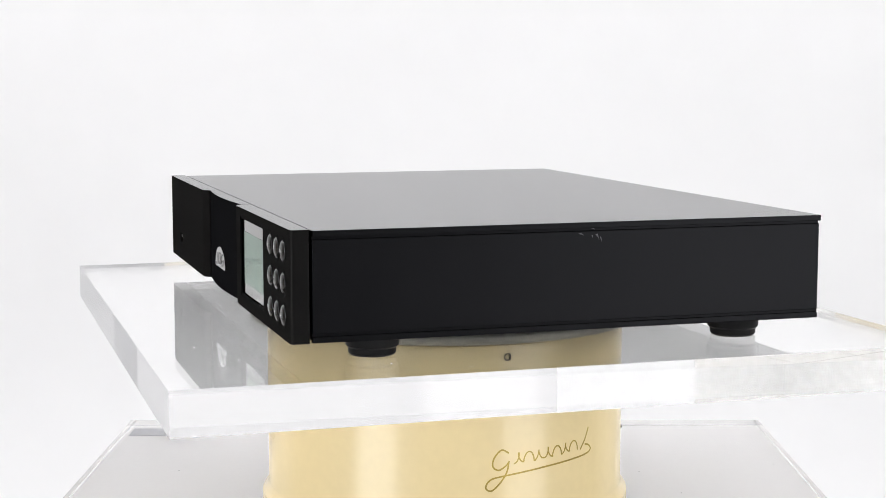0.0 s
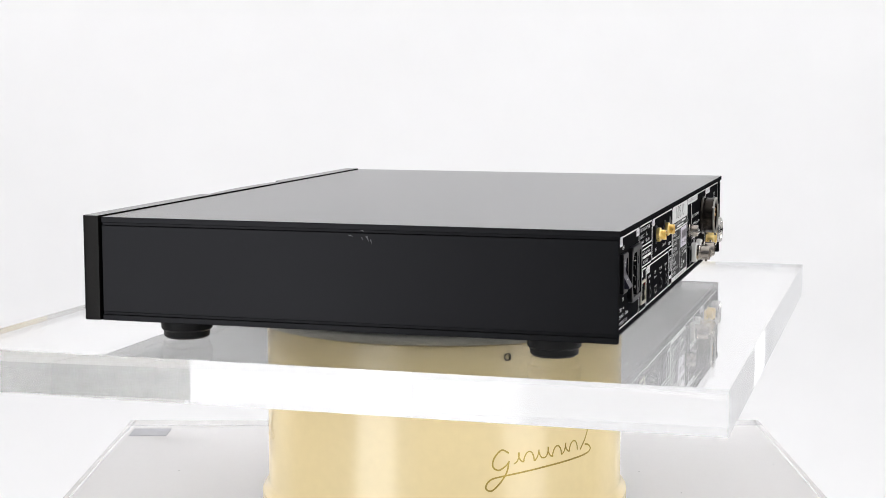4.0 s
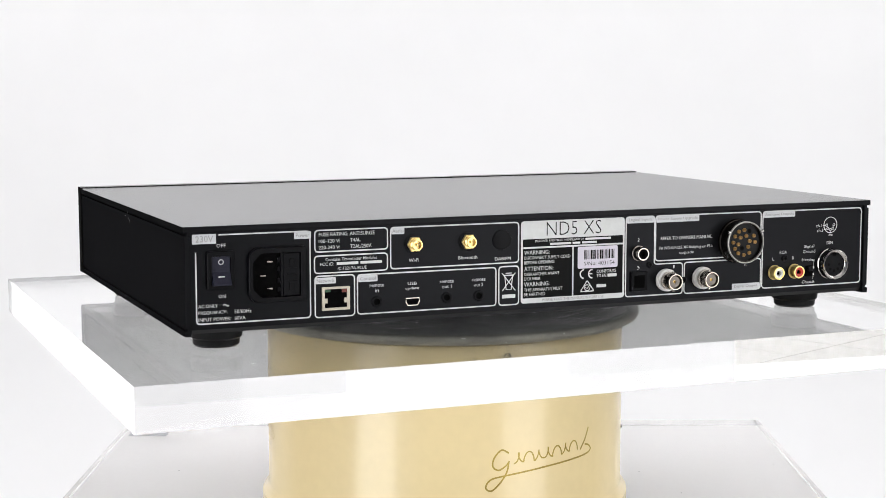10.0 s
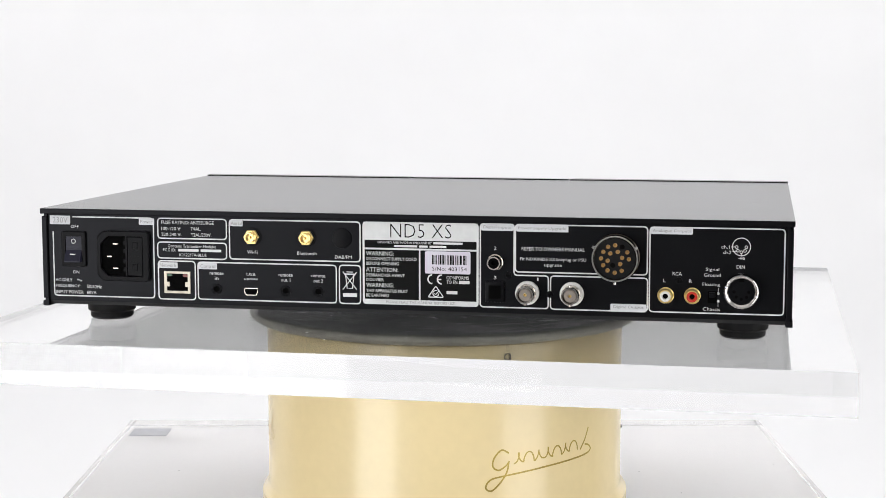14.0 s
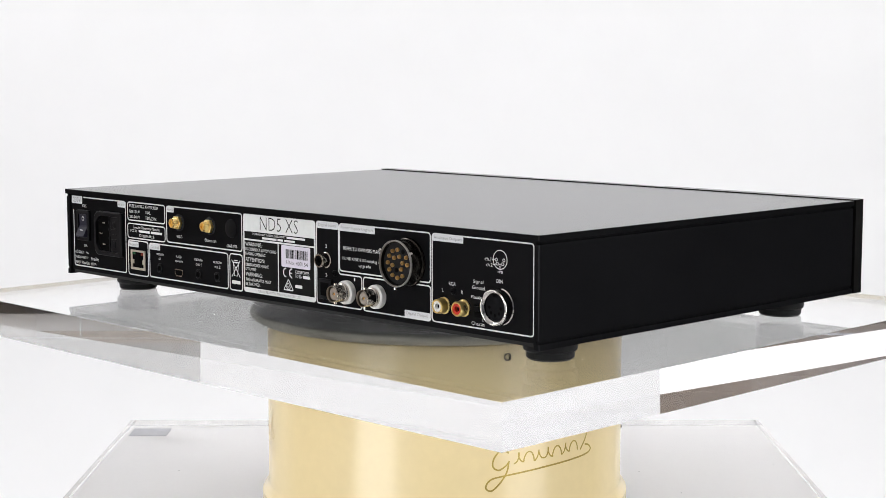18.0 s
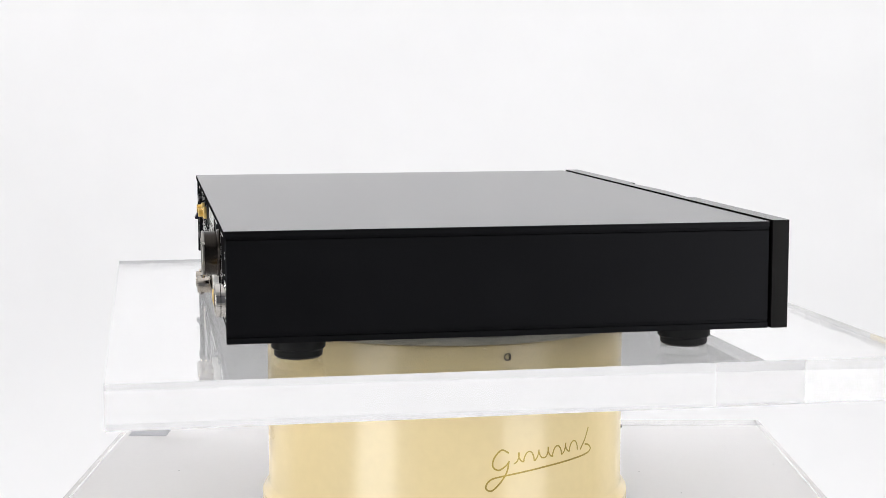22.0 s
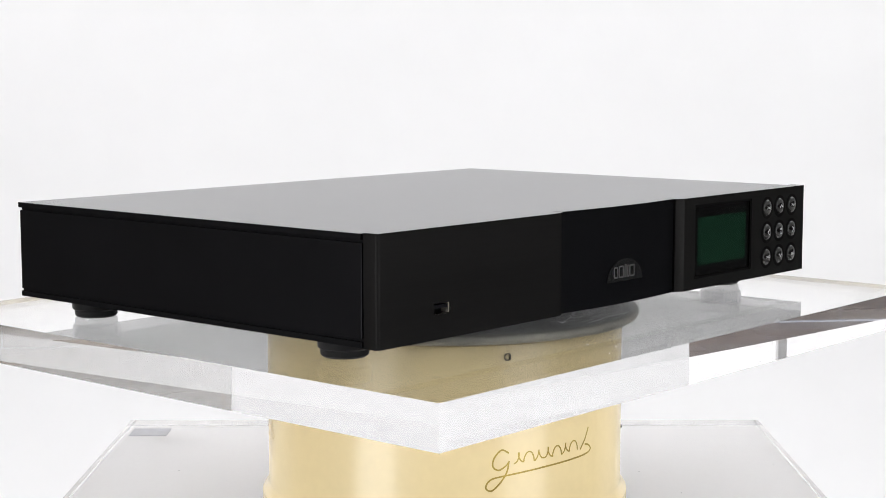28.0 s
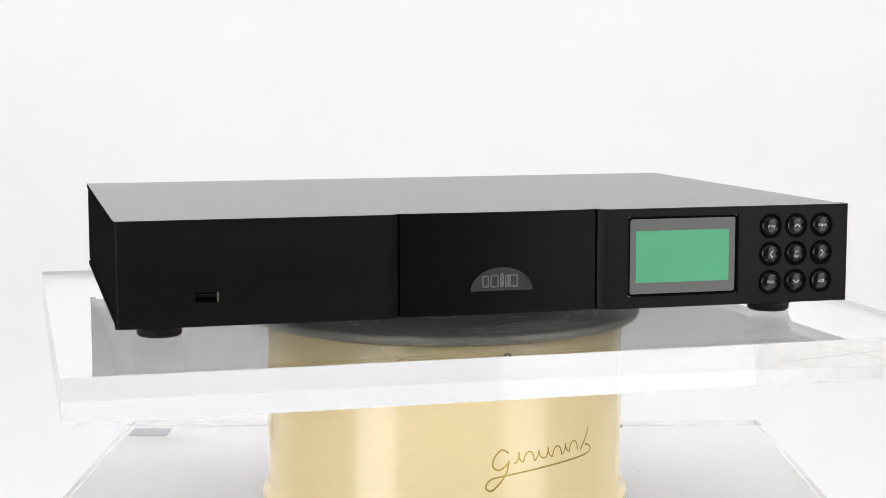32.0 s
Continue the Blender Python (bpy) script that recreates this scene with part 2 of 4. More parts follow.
lathe(bm, [(0.117, 0.0002), (0.1222, 0.0002), (0.1224, 0.0004), (0.1224, 0.0006), (0.117, 0.0006)], segments=128)
part("gap_line", bm, DARKRIM, turn, "thin dark ring for the shaded gap under the disc")

bm = bmesh.new()
heaps = [(random.uniform(0, 2 * math.pi), random.uniform(0.085, 0.115)) for i in range(14)]
for i in range(420):
    a, d = heaps[i % 14]
    big = i % 6 == 0
    a, d = a + random.gauss(0, 0.16), min(0.117, d + random.gauss(0, 0.011))
    l, w, b = random.uniform(0.003, 0.016), random.uniform(0.0003, 0.0012) * (3.4 if big else 1), random.uniform(-0.4, 0.4)
    m = Matrix.Translation((d * math.cos(a), d * math.sin(a), 0.00682 + 0.0000001 * i)) @ Matrix.Rotation(a + math.pi / 2 + b, 4, "Z")
    bm.faces.new([bm.verts.new(m @ Vector(p)) for p in ((-l, 0, 0), (-l * 0.2, -w, 0), (l * 0.7, -w * 0.4, 0), (l, w * 0.6, 0), (l * 0.1, w * 0.5, 0))])
tagged(part("smears", bm, SMEAR, turn, "pale scratches and polish smears", smooth=0), kind="stuff")

slab = tagged(new("acrylic_slab"), "thick clear acrylic slab with polished edges", "slab")
bm = bmesh.new()
solid(bm, -0.2515 + 0.0011, 0.2515 + 0.0011, -0.2138 + 0.0005, 0.2138 + 0.0005, SLAB_BOTTOM - SLAB_TOP, 0)
part("sheet", bm, ACRYLIC, slab, smooth=0).visible_shadow = False
LINT = material("white_lint", (0.8, 0.8, 0.8), 0.7, vary=0.1, scale=400)
bm = bmesh.new()
for i in range(46):
    m = Matrix.Translation((random.uniform(-0.235, 0.235), random.uniform(-0.2, 0.2), 0.00012)) @ Matrix.Rotation(random.uniform(0, 6.28), 4, "Z")
    l, w = random.uniform(0.0003, 0.0022), random.uniform(0.0002, 0.0005)
    bm.faces.new([bm.verts.new(m @ Vector(p)) for p in ((-l, 0, 0), (-l * 0.3, -w, 0), (l, -w * 0.3, 0), (l * 0.2, w, 0))])
tagged(part("lint", bm, LINT, slab, "white specks of lint", smooth=0), kind="stuff")
bm = bmesh.new()
for i in range(34):
    a, d = random.uniform(0, 2 * math.pi), random.uniform(0.07, 0.125)
    m = Matrix.Translation((d * math.cos(a), d * math.sin(a), 0.0001)) @ Matrix.Rotation(a + math.pi / 2 + random.gauss(0, 0.5), 4, "Z")
    l, w, h = random.uniform(0.002, 0.009), random.uniform(0.00015, 0.0004), random.uniform(-0.002, 0.002)
    bm.faces.new([bm.verts.new(m @ Vector(p)) for p in ((-l, h, 0), (0, -w, 0), (l, h * 0.6, 0), (0, w, 0))])
tagged(part("scratches", bm, LINT, slab, "pale scratches over the platter", smooth=0), kind="stuff")

# ---- the player ----
player = tagged(new("network_player"), "black aluminium hi-fi network player with a green display", "hi-fi player")
HT = TOP - SLAB_TOP - 0.0002 # lid over the slab
HF = HT + 0.0006             # fascia over the slab
ZB = 0.0117                  # underside
W2, YR, YF = 0.216, -0.1504, 0.1504
YP = -0.1481                 # rear panel
bm = bmesh.new()
solid(bm, -W2, W2, YR, 0.1388, HT - 0.0032, HT, 0.0004)
satin_top(part("lid", bm, BLACK, player, smooth=0))
bm = bmesh.new()
solid(bm, -W2 + 0.004, W2 - 0.004, YP + 0.0015, 0.139, ZB + 0.001, ZB + 0.003)
part("underside", bm, UNDERCOAT, player, "black powder-coated underside")
bm = bmesh.new()
solid(bm, -W2 + 0.0042, W2 - 0.0042, YP, YP + 0.0015, ZB + 0.0032, HT - 0.0034)
rear = part("rear_panel", bm, BLACK, player)
for sx in (-1, 1):
    bm = bmesh.new()
    solid(bm, sx * (W2 - 0.004), sx * (W2 - 0.0006), YR + 0.0008, 0.139, ZB + 0.0046, HT - 0.0047, 0.0005)
    solid(bm, sx * (W2 - 0.004), sx * (W2 - 0.0022), YR + 0.0008, 0.139, HT - 0.0048, HT - 0.0031)
    solid(bm, sx * (W2 - 0.004), sx * (W2 - 0.0018), YR + 0.0008, 0.139, ZB + 0.0025, ZB + 0.0047)
    solid(bm, sx * (W2 - 0.004), sx * (W2 - 0.0002), YR + 0.0008, 0.139, ZB, ZB + 0.0032, 0.0004)
    part("side_panel", bm, BLACK, player, smooth=0)
# front in three pieces


def prism(bm, pts, z0, z1):
    low = [bm.verts.new((x, y, z0)) for x, y in pts]
    top = [bm.verts.new((x, y, z1)) for x, y in pts]
    bm.faces.new(low[::-1])
    bm.faces.new(top)
    for i in range(len(pts)):
        j = (i + 1) % len(pts)
        bm.faces.new((low[i], low[j], top[j], top[i]))


def wing(outer, inner, h0, h1, v0, v1, depth):
    """A fascia wing from its outer end to its chamfered inner end, with a recess from h0 to h1 and v0 to v1."""
    bm = bmesh.new()
    yb, c, k, e = 0.1407, 0.0050, 0.0036, 0.0018
    sg = 1 if outer > inner else -1
    bow = [(outer - sg * e * (1 - math.cos(radians(a))), YF - e * (1 - math.sin(radians(a)))) for a in range(0, 91, 15)]
    full = [(outer, yb), *bow, (inner + sg * c, YF), (inner + sg * c * 0.5, YF - k * 0.38), (inner, YF - k), (inner, yb)]
    prism(bm, full, ZB, v0)
    prism(bm, full, v1, HF)
    prism(bm, [(outer, yb), *bow, (h0, YF), (h0, yb)], v0, v1)
    prism(bm, [(h1, yb), (h1, YF), (inner + sg * c, YF), (inner + sg * c * 0.5, YF - k * 0.38), (inner, YF - k), (inner, yb)], v0, v1)
    prism(bm, [(h0, yb), (h0, YF - depth), (h1, YF - depth), (h1, yb)], v0, v1)
    return satin_top(part("fascia_wing", bm, BRUSHED, player, smooth=22))


wing(W2, 0.0606, 0.1739, 0.1610, 0.0245, 0.0306, 0.0075)
wing(-W2, -0.0576, -0.1446, -0.0752, 0.0184, 0.0650, 0.0017)
bm = bmesh.new()
N = 24
ring = []
for i in range(N + 1):
    x = -0.0565 + 0.1160 * i / N
    u = 2 * i / N - 1
    y = YF - 0.0012 - 0.0032 * u * u
    ring.append([bm.verts.new((x, yy, z)) for yy, z in ((0.1407, ZB), (y, ZB), (y, HF), (0.1407, HF))])
for a, b in zip(ring, ring[1:]):
    for k in range(4):
        bm.faces.new((a[k], a[(k + 1) % 4], b[(k + 1) % 4], b[k]))
bm.faces.new(ring[0])
bm.faces.new(ring[-1][::-1])
satin_top(part("fascia_centre", bm, CENTRE, player))
for fx, fy in ((-0.189, -0.111), (0.189, -0.111), (-0.189, 0.101), (0.189, 0.101)):
    bm = bmesh.new()
    lathe(bm, [(0, 0), (0.0115, 0), (0.0128, 0.0012), (0.0129, 0.004), (0.0143, 0.0052), (0.0145, 0.0095), (0.0138, ZB + 0.0012), (0, ZB + 0.0012)], Matrix.Translation((fx, fy, 0)))
    part("foot", bm, RUBBER, player)
# ---- player: small parts, in millimetres ----
MM = 0.001
PRINT = material("white_screen_print", (0.68, 0.685, 0.68), 0.6, vary=0.06, scale=300)
TABINK = material("pale_grey_screen_print", (0.64, 0.645, 0.66), 0.6, vary=0.05, scale=200)
ICONINK = material("silver_grey_print", (0.5, 0.5, 0.5), 0.45)
GREYINK = material("grey_screen_print", (0.30, 0.30, 0.30), 0.6)
DARKINK = material("black_screen_print", (0.008, 0.008, 0.008), 0.5, spec=0.05)
PLASTIC = material("black_moulded_plastic", (0.005, 0.005, 0.006), 0.38, spec=0.08, vary=0.2, scale=120, bump=0.00002, bump_scale=1500)
ROCKER = material("blue_black_rocker_plastic", (0.014, 0.014, 0.026), 0.35, spec=0.2)
# Near-black: the shade inside openings put into the colour, also plain black rings.
VOID = material("opening_shade_and_black", (0.003, 0.003, 0.003), 0.9, spec=0.03)
NICKEL = material("nickel_plate", (0.46, 0.425, 0.38), 0.2, 1.0, vary=0.12, scale=200, rough_vary=0.08)
DULL = material("dull_steel", (0.32, 0.31, 0.29), 0.35, 0.8, vary=0.1, scale=200)
TIN = material("tin_plate", (0.50, 0.455, 0.37), 0.35, 0.45, vary=0.1, scale=200)
BRONZE = material("dark_bronze_metal", (0.035, 0.030, 0.026), 0.2, 0.9, vary=0.2, scale=150)
CHROME = material("chrome_plate", (0.52, 0.505, 0.485), 0.07, 1.0, vary=0.08, scale=150)
GILT = material("gold_plate", (0.95, 0.69, 0.27), 0.3, 0.92, vary=0.12, scale=250, rough_vary=0.06)
AGED = material("dull_brown_gold", (0.36, 0.21, 0.07), 0.35, 0.8)
BUFF = material("buff_dielectric", (0.27, 0.23, 0.195), 0.5)
WHITEPL = material("white_nylon", (0.78, 0.77, 0.74), 0.4)
REDPL = material("red_plastic", (0.5, 0.028, 0.012), 0.35)
LILAC = material("pale_lilac_sticker", (0.66, 0.62, 0.70), 0.5, vary=0.04, scale=150)
GREENLED = material("green_lens", (0.02, 0.08, 0.035), 0.25)
REDLED = material("amber_lens", (0.16, 0.03, 0.02), 0.25)
LCD = material("green_display_film", (0.045, 0.16, 0.09), 0.12, 0.9, vary=0.06, scale=40)
WINDOW = material("smoked_display_window", (0.034, 0.033, 0.032), 0.11, 0.9, coat=0.6, vary=0.05, scale=60, bump=0.000004, bump_scale=2500, stretch=(0.03, 1, 1))
GLOSS = material("black_gloss_acrylic", (0.004, 0.004, 0.004), 0.12, spec=0.35)
MIRROR = material("polished_badge_acrylic", (0.22, 0.22, 0.22), 0.04, 0.95, vary=0.08, scale=300)
BADGE = material("badge_relief", (0.13, 0.13, 0.13), 0.3, 0.8)


def on_rear(u, v, d=0.0):
    """A place on the rear panel: u to the right, v up, d proud of it, in millimetres."""
    return Vector((u * MM, YP - d * MM, v * MM))


def on_front(u, v, d=0.0):
    return Vector((-u * MM, YF + d * MM, v * MM))


def flat(bm, place, pts, d=0.15, base=None):
    """A thin plate of outline pts on a panel."""
    top = [bm.verts.new(place(u, v, d)) for u, v in pts]
    bm.faces.new(top)
    if base is not None:
        low = [bm.verts.new(place(u, v, base)) for u, v in pts]
        for i in range(len(pts)):
            j = (i + 1) % len(pts)
            bm.faces.new((top[i], top[j], low[j], low[i]))
    return bm


def rounded(pts, r, n=5):
    """Rounds the corners of a polygon."""
    out = []
    for i, p in enumerate(pts):
        a, b = Vector(pts[i - 1]) - Vector(p), Vector(pts[(i + 1) % len(pts)]) - Vector(p)
        k = min(r, a.length * 0.49, b.length * 0.49)
        p0, p1, c = Vector(p) + a.normalized() * k, Vector(p) + b.normalized() * k, Vector(p)
        for j in range(n + 1):
            t = j / n
            out.append(tuple((1 - t) ** 2 * p0 + 2 * t * (1 - t) * c + t * t * p1))
    return out


def rect(u0, v0, u1, v1):
    return [(min(u0, u1), min(v0, v1)), (max(u0, u1), min(v0, v1)), (max(u0, u1), max(v0, v1)), (min(u0, u1), max(v0, v1))]


def disc(u, v, r, n=24):
    return [(u + r * math.cos(2 * math.pi * i / n), v + r * math.sin(2 * math.pi * i / n)) for i in range(n)]


def stroke(bm, place, pts, w, d=0.15, closed=False):
    """A line of width w along pts."""
    n = len(pts)
    left, right = [], []
    for i in range(n):
        a = Vector(pts[i - 1] if i or closed else pts[0])
        b = Vector(pts[(i + 1) % n] if i < n - 1 or closed else pts[-1])
        t = (b - a).normalized()
        s = Vector((-t.y, t.x)) * w / 2
        left.append(bm.verts.new(place(*(Vector(pts[i]) + s), d)))
        right.append(bm.verts.new(place(*(Vector(pts[i]) - s), d)))
    for i in range(n if closed else n - 1):
        j = (i + 1) % n
        bm.faces.new((left[i], right[i], right[j], left[j]))
    return bm


def border(pts, r=2.2, w=0.75, mat=PRINT):
    bm = bmesh.new()
    stroke(bm, on_rear, rounded(pts, r), w, 0.12, True)
    return part("printed_border", bm, mat, rear, "thin white printed border", smooth=0)


def caption(text, u, v, width, height, place=on_rear, mat=PRINT, parent=None, align="left", d=0.16, name="caption", thin=0.0):
    """Text fitted into a width and a letter height; u is its left end or its middle."""
    cu = bpy.data.curves.new("caption", "FONT")
    cu.body, cu.resolution_u, cu.offset = text, 2, -thin
    ob = new("caption", cu)
    me = bpy.data.meshes.new_from_object(ob.evaluated_get(bpy.context.evaluated_depsgraph_get()))
    bpy.data.objects.remove(ob)
    bpy.data.curves.remove(cu)
    co = np.zeros(len(me.vertices) * 3)
    me.vertices.foreach_get("co", co)
    co = co.reshape(-1, 3)
    lo, hi = co.min(0), co.max(0)
    u0 = u if align == "left" else u - width / 2
    for vert, c in zip(me.vertices, co):
        vert.co = place(u0 + (c[0] - lo[0]) / max(hi[0] - lo[0], 1e-6) * width, v - height / 2 + (c[1] - lo[1]) / max(hi[1] - lo[1], 1e-6) * height, d)
    me.materials.clear()
    me.materials.append(mat)
    ob = new(name, me)
    ob.parent = parent or rear
    return ob


def bar(u, v, width, height, mat=PRINT, parent=None, place=on_rear, d=0.16, r=0.2):
    bm = bmesh.new()
    flat(bm, place, rounded(rect(u, v - height / 2, u + width, v + height / 2), r, 2), d)
    return part("print_bar", bm, mat, parent or rear, smooth=0)


def tab(u0, v0, u1, v1, text, share=0.86):
    bm = bmesh.new()
    flat(bm, on_rear, rounded(rect(u0, v0, u1, v1), 0.6, 3), 0.18)
    part("printed_tab", bm, TABINK, rear, "pale grey printed heading", smooth=0)
    caption(text, (u0 + u1) / 2, (v0 + v1) / 2, abs(u1 - u0) * share, 2.0, mat=GREYINK, align="middle", d=0.26)


def out(u, v):
    """Turns z of a lathe out of the rear panel at (u, v)."""
    return Matrix.Translation(on_rear(u, v)) @ Matrix.Rotation(radians(90), 4, "X")


def out_front(u, v, d=0.0):
    return Matrix.Translation(on_front(u, v, d)) @ Matrix.Rotation(radians(-90), 4, "X")


def turned(name, profile, u, v, mat, parent, label="", place=out, segments=36):
    bm = bmesh.new()
    lathe(bm, [(r * MM, z * MM) for r, z in profile], place(u, v), segments)
    return part(name, bm, mat, parent, label)


def block(bm, u0, u1, v0, v1, d0, d1, bevel=0.0):
    return solid(bm, u0 * MM, u1 * MM, YP - d1 * MM, YP - d0 * MM, v0 * MM, v1 * MM, bevel * MM)


def bezel(bm, outer, inner, d0, d1, floor_d):
    """A raised surround between two outlines of as many points."""
    loops = [[bm.verts.new(on_rear(u, v, d)) for u, v in pts] for pts, d in
             ((outer, d0), (outer, d1 - 0.35), ([(u + (a - u) * 0.18, v + (b - v) * 0.18) for (u, v), (a, b) in zip(outer, inner)], d1), (inner, d1), (inner, floor_d))]
    for a, b in zip(loops, loops[1:]):
        for i in range(len(a)):
            j = (i + 1) % len(a)
            bm.faces.new((a[i], a[j], b[j], b[i]))
    return bm


# rear: mains inlet, switch, voltage window
border(rect(-208.9, 17.9, -146.7, 64.4))
bm = bmesh.new()
flat(bm, on_rear, rect(-210.7, 59.9, -198.0, 65.0), 0.2)
part("voltage_label", bm, TABINK, rear, "pale grey voltage label", smooth=0)
bm = bmesh.new()
flat(bm, on_rear, rect(-209.6, 55.6, -208.2, 60.0), 0.14)
part("border_gap", bm, BLACK, rear, smooth=0)
bm = bmesh.new()
flat(bm, on_rear, rect(-198.0, 63.6, -196.6, 65.2), 0.14)
part("border_gap", bm, BLACK, rear, smooth=0)
caption("230V", -204.2, 62.5, 9.4, 3.3, mat=GREYINK, align="middle", d=0.3)
tab(-155.5, 60.4, -146.1, 64.3, "Power", 0.8)
caption("OFF", -195.3, 58.7, 5.0, 1.9, align="middle")
caption("ON", -195.1, 32.0, 3.9, 1.9, align="middle")
caption("AC ONLY", -208.0, 27.2, 10.4, 1.9)
bm = bmesh.new()
stroke(bm, on_rear, [(-194.6 + 0.3 * i, 27.2 + 0.55 * math.sin(i * math.pi / 5)) for i in range(11)], 0.45)
part("mains_sign", bm, PRINT, rear, smooth=0)
caption("FREQUENCY:", -208.0, 23.6, 15.4, 1.9)
caption("50/60Hz", -188.6, 23.6, 9.2, 2.0)
caption("INPUT POWER:", -208.0, 20.1, 17.4, 1.9)
caption("60VA", -188.6, 20.1, 5.9, 1.9)
bm = bmesh.new()
bezel(bm, rounded(rect(-203.2, 35.3, -188.4, 56.0), 1.3, 4), rounded(rect(-200.9, 37.8, -190.6, 53.2), 0.6, 4), 0, 1.8, 0)
switch = part("power_switch", bm, PLASTIC, player, "black rocker power switch", smooth=0)
bm = bmesh.new()
pts = [(53.0, 1.3), (46.4, 0.9), (45.0, 1.2), (38.9, 4.4), (38.3, 4.4), (38.0, 3.9), (38.0, 0), (53.0, 0)]
side = [[bm.verts.new(on_rear(u, v, d)) for v, d in pts] for u in (-200.6, -190.9)]
for i in range(len(pts)):
    j = (i + 1) % len(pts)
    bm.faces.new((side[0][i], side[0][j], side[1][j], side[1][i]))
bm.faces.new(side[0]), bm.faces.new(side[1][::-1])
part("rocker", bm, ROCKER, switch, "blue-black rocker", smooth=0)
bm = bmesh.new()
stroke(bm, on_rear, disc(-195.8, 50.2, 1.25, 20), 0.4, 1.32, True)
part("off_mark", bm, PRINT, switch, smooth=0)
bm = bmesh.new()
flat(bm, on_rear, rect(-197.6, 42.3, -194.2, 42.9), 2.75)
part("on_mark", bm, PRINT, switch, smooth=0)
bm = bmesh.new()
bezel(bm, rounded([(-181.0, 31.0), (-177.6, 27.5), (-148.9, 27.5), (-148.9, 56.7), (-177.6, 56.7), (-181.0, 53.2)], 2.2, 5),
      rounded([(-178.9, 34.9), (-174.4, 30.2), (-152.6, 30.2), (-152.6, 53.8), (-174.4, 53.8), (-178.9, 49.1)], 1.2, 5), 0, 2.5, 0)
block(bm, -163.5, -162.5, 30.4, 53.6, 0, 2.0)
for v in (34.2, 39.0, 45.0, 49.8):
    block(bm, -165.0, -163.4, v - 1.1, v + 1.1, 0, 1.4)
inlet = part("mains_inlet", bm, PLASTIC, player, "black moulded mains inlet with fuse drawer", smooth=0)
bm = bmesh.new()
block(bm, -178.8, -152.7, 30.3, 53.7, 0.0, 0.3)
part("inlet_floor", bm, VOID, inlet, smooth=0)
for u, v in ((-169.3, 49.2), (-173.0, 41.9), (-169.3, 35.0)):
    bm = bmesh.new()
    block(bm, u - 1.9, u + 1.3, v - 0.4, v + 0.4, 0.2, 2.0, 0.15)
    part("contact_pin", bm, NICKEL, inlet, "bright nickel contact", smooth=0)
bm = bmesh.new()
block(bm, -162.3, -153.0, 30.6, 53.4, 0.2, 1.9, 0.4)
for v in (38.8, 42.0, 45.2):
    block(bm, -160.6, -154.8, v - 0.25, v + 0.25, 1.8, 2.15)
block(bm, -159.0, -156.0, 46.5, 50.5, 1.8, 2.2, 0.3)
block(bm, -159.0, -156.0, 33.5, 37.5, 1.8, 2.2, 0.3)
part("fuse_drawer", bm, PLASTIC, inlet, smooth=0)

# rear: rating boxes
border(rect(-144.0, 52.9, -102.5, 64.5))
caption("FUSE RATING: ANTISURGE", -141.7, 62.2, 31.7, 2.0)
caption("100-120 V:", -141.8, 58.6, 12.0, 1.9)
caption("T4AL.", -124.0, 58.7, 6.2, 1.9)
caption("220-240 V:", -141.8, 55.2, 12.0, 1.9)
caption("T2AL/250V.", -124.0, 55.2, 12.4, 2.0)
border(rect(-144.3, 41.4, -102.6, 50.7))
caption("Contains Transmitter Modules", -123.4, 48.6, 29.4, 1.8, align="middle")
caption("FCC ID:", -141.0, 46.2, 7.8, 1.7)
bar(-131.8, 46.2, 12.4, 1.5)
bar(-118.2, 46.2, 12.4, 1.5)
caption("IC:12217A-BLUE", -122.9, 43.5, 16.5, 1.7, align="middle")

# rear: network, aerials, control
border(rect(-144.1, 17.5, -121.7, 39.8))
tab(-143.9, 35.6, -132.3, 39.0, "Network")
bm = bmesh.new()
for box in ((-140.4, -138.9, 21.1, 33.8), (-126.1, -124.6, 21.1, 33.8), (-138.9, -126.1, 21.1, 22.5), (-138.9, -126.1, 32.6, 33.8)):
    block(bm, *box, 0, 0.9)
block(bm, -138.9, -137.3, 25.0, 27.6, 0, 0.7)
block(bm, -127.7, -126.1, 25.0, 27.6, 0, 0.7)
rj = part("network_socket", bm, TIN, player, "metal-framed network socket", smooth=0)
bm = bmesh.new()
block(bm, -138.9, -126.1, 22.5, 32.6, 0, 0.25)
part("socket_inside", bm, VOID, rj, smooth=0)
bm = bmesh.new()
block(bm, -138.6, -135.6, 31.0, 32.4, 0.2, 0.8)
part("link_light", bm, GREENLED, rj, "dark green light lens", smooth=0)
bm = bmesh.new()
block(bm, -129.0, -126.2, 30.6, 32.5, 0.2, 0.8)
part("activity_light", bm, REDLED, rj, "amber red light lens", smooth=0)
border(rect(-100.7, 41.8, -23.6, 64.4))
tab(-100.3, 60.7, -92.7, 64.2, "Aerial")
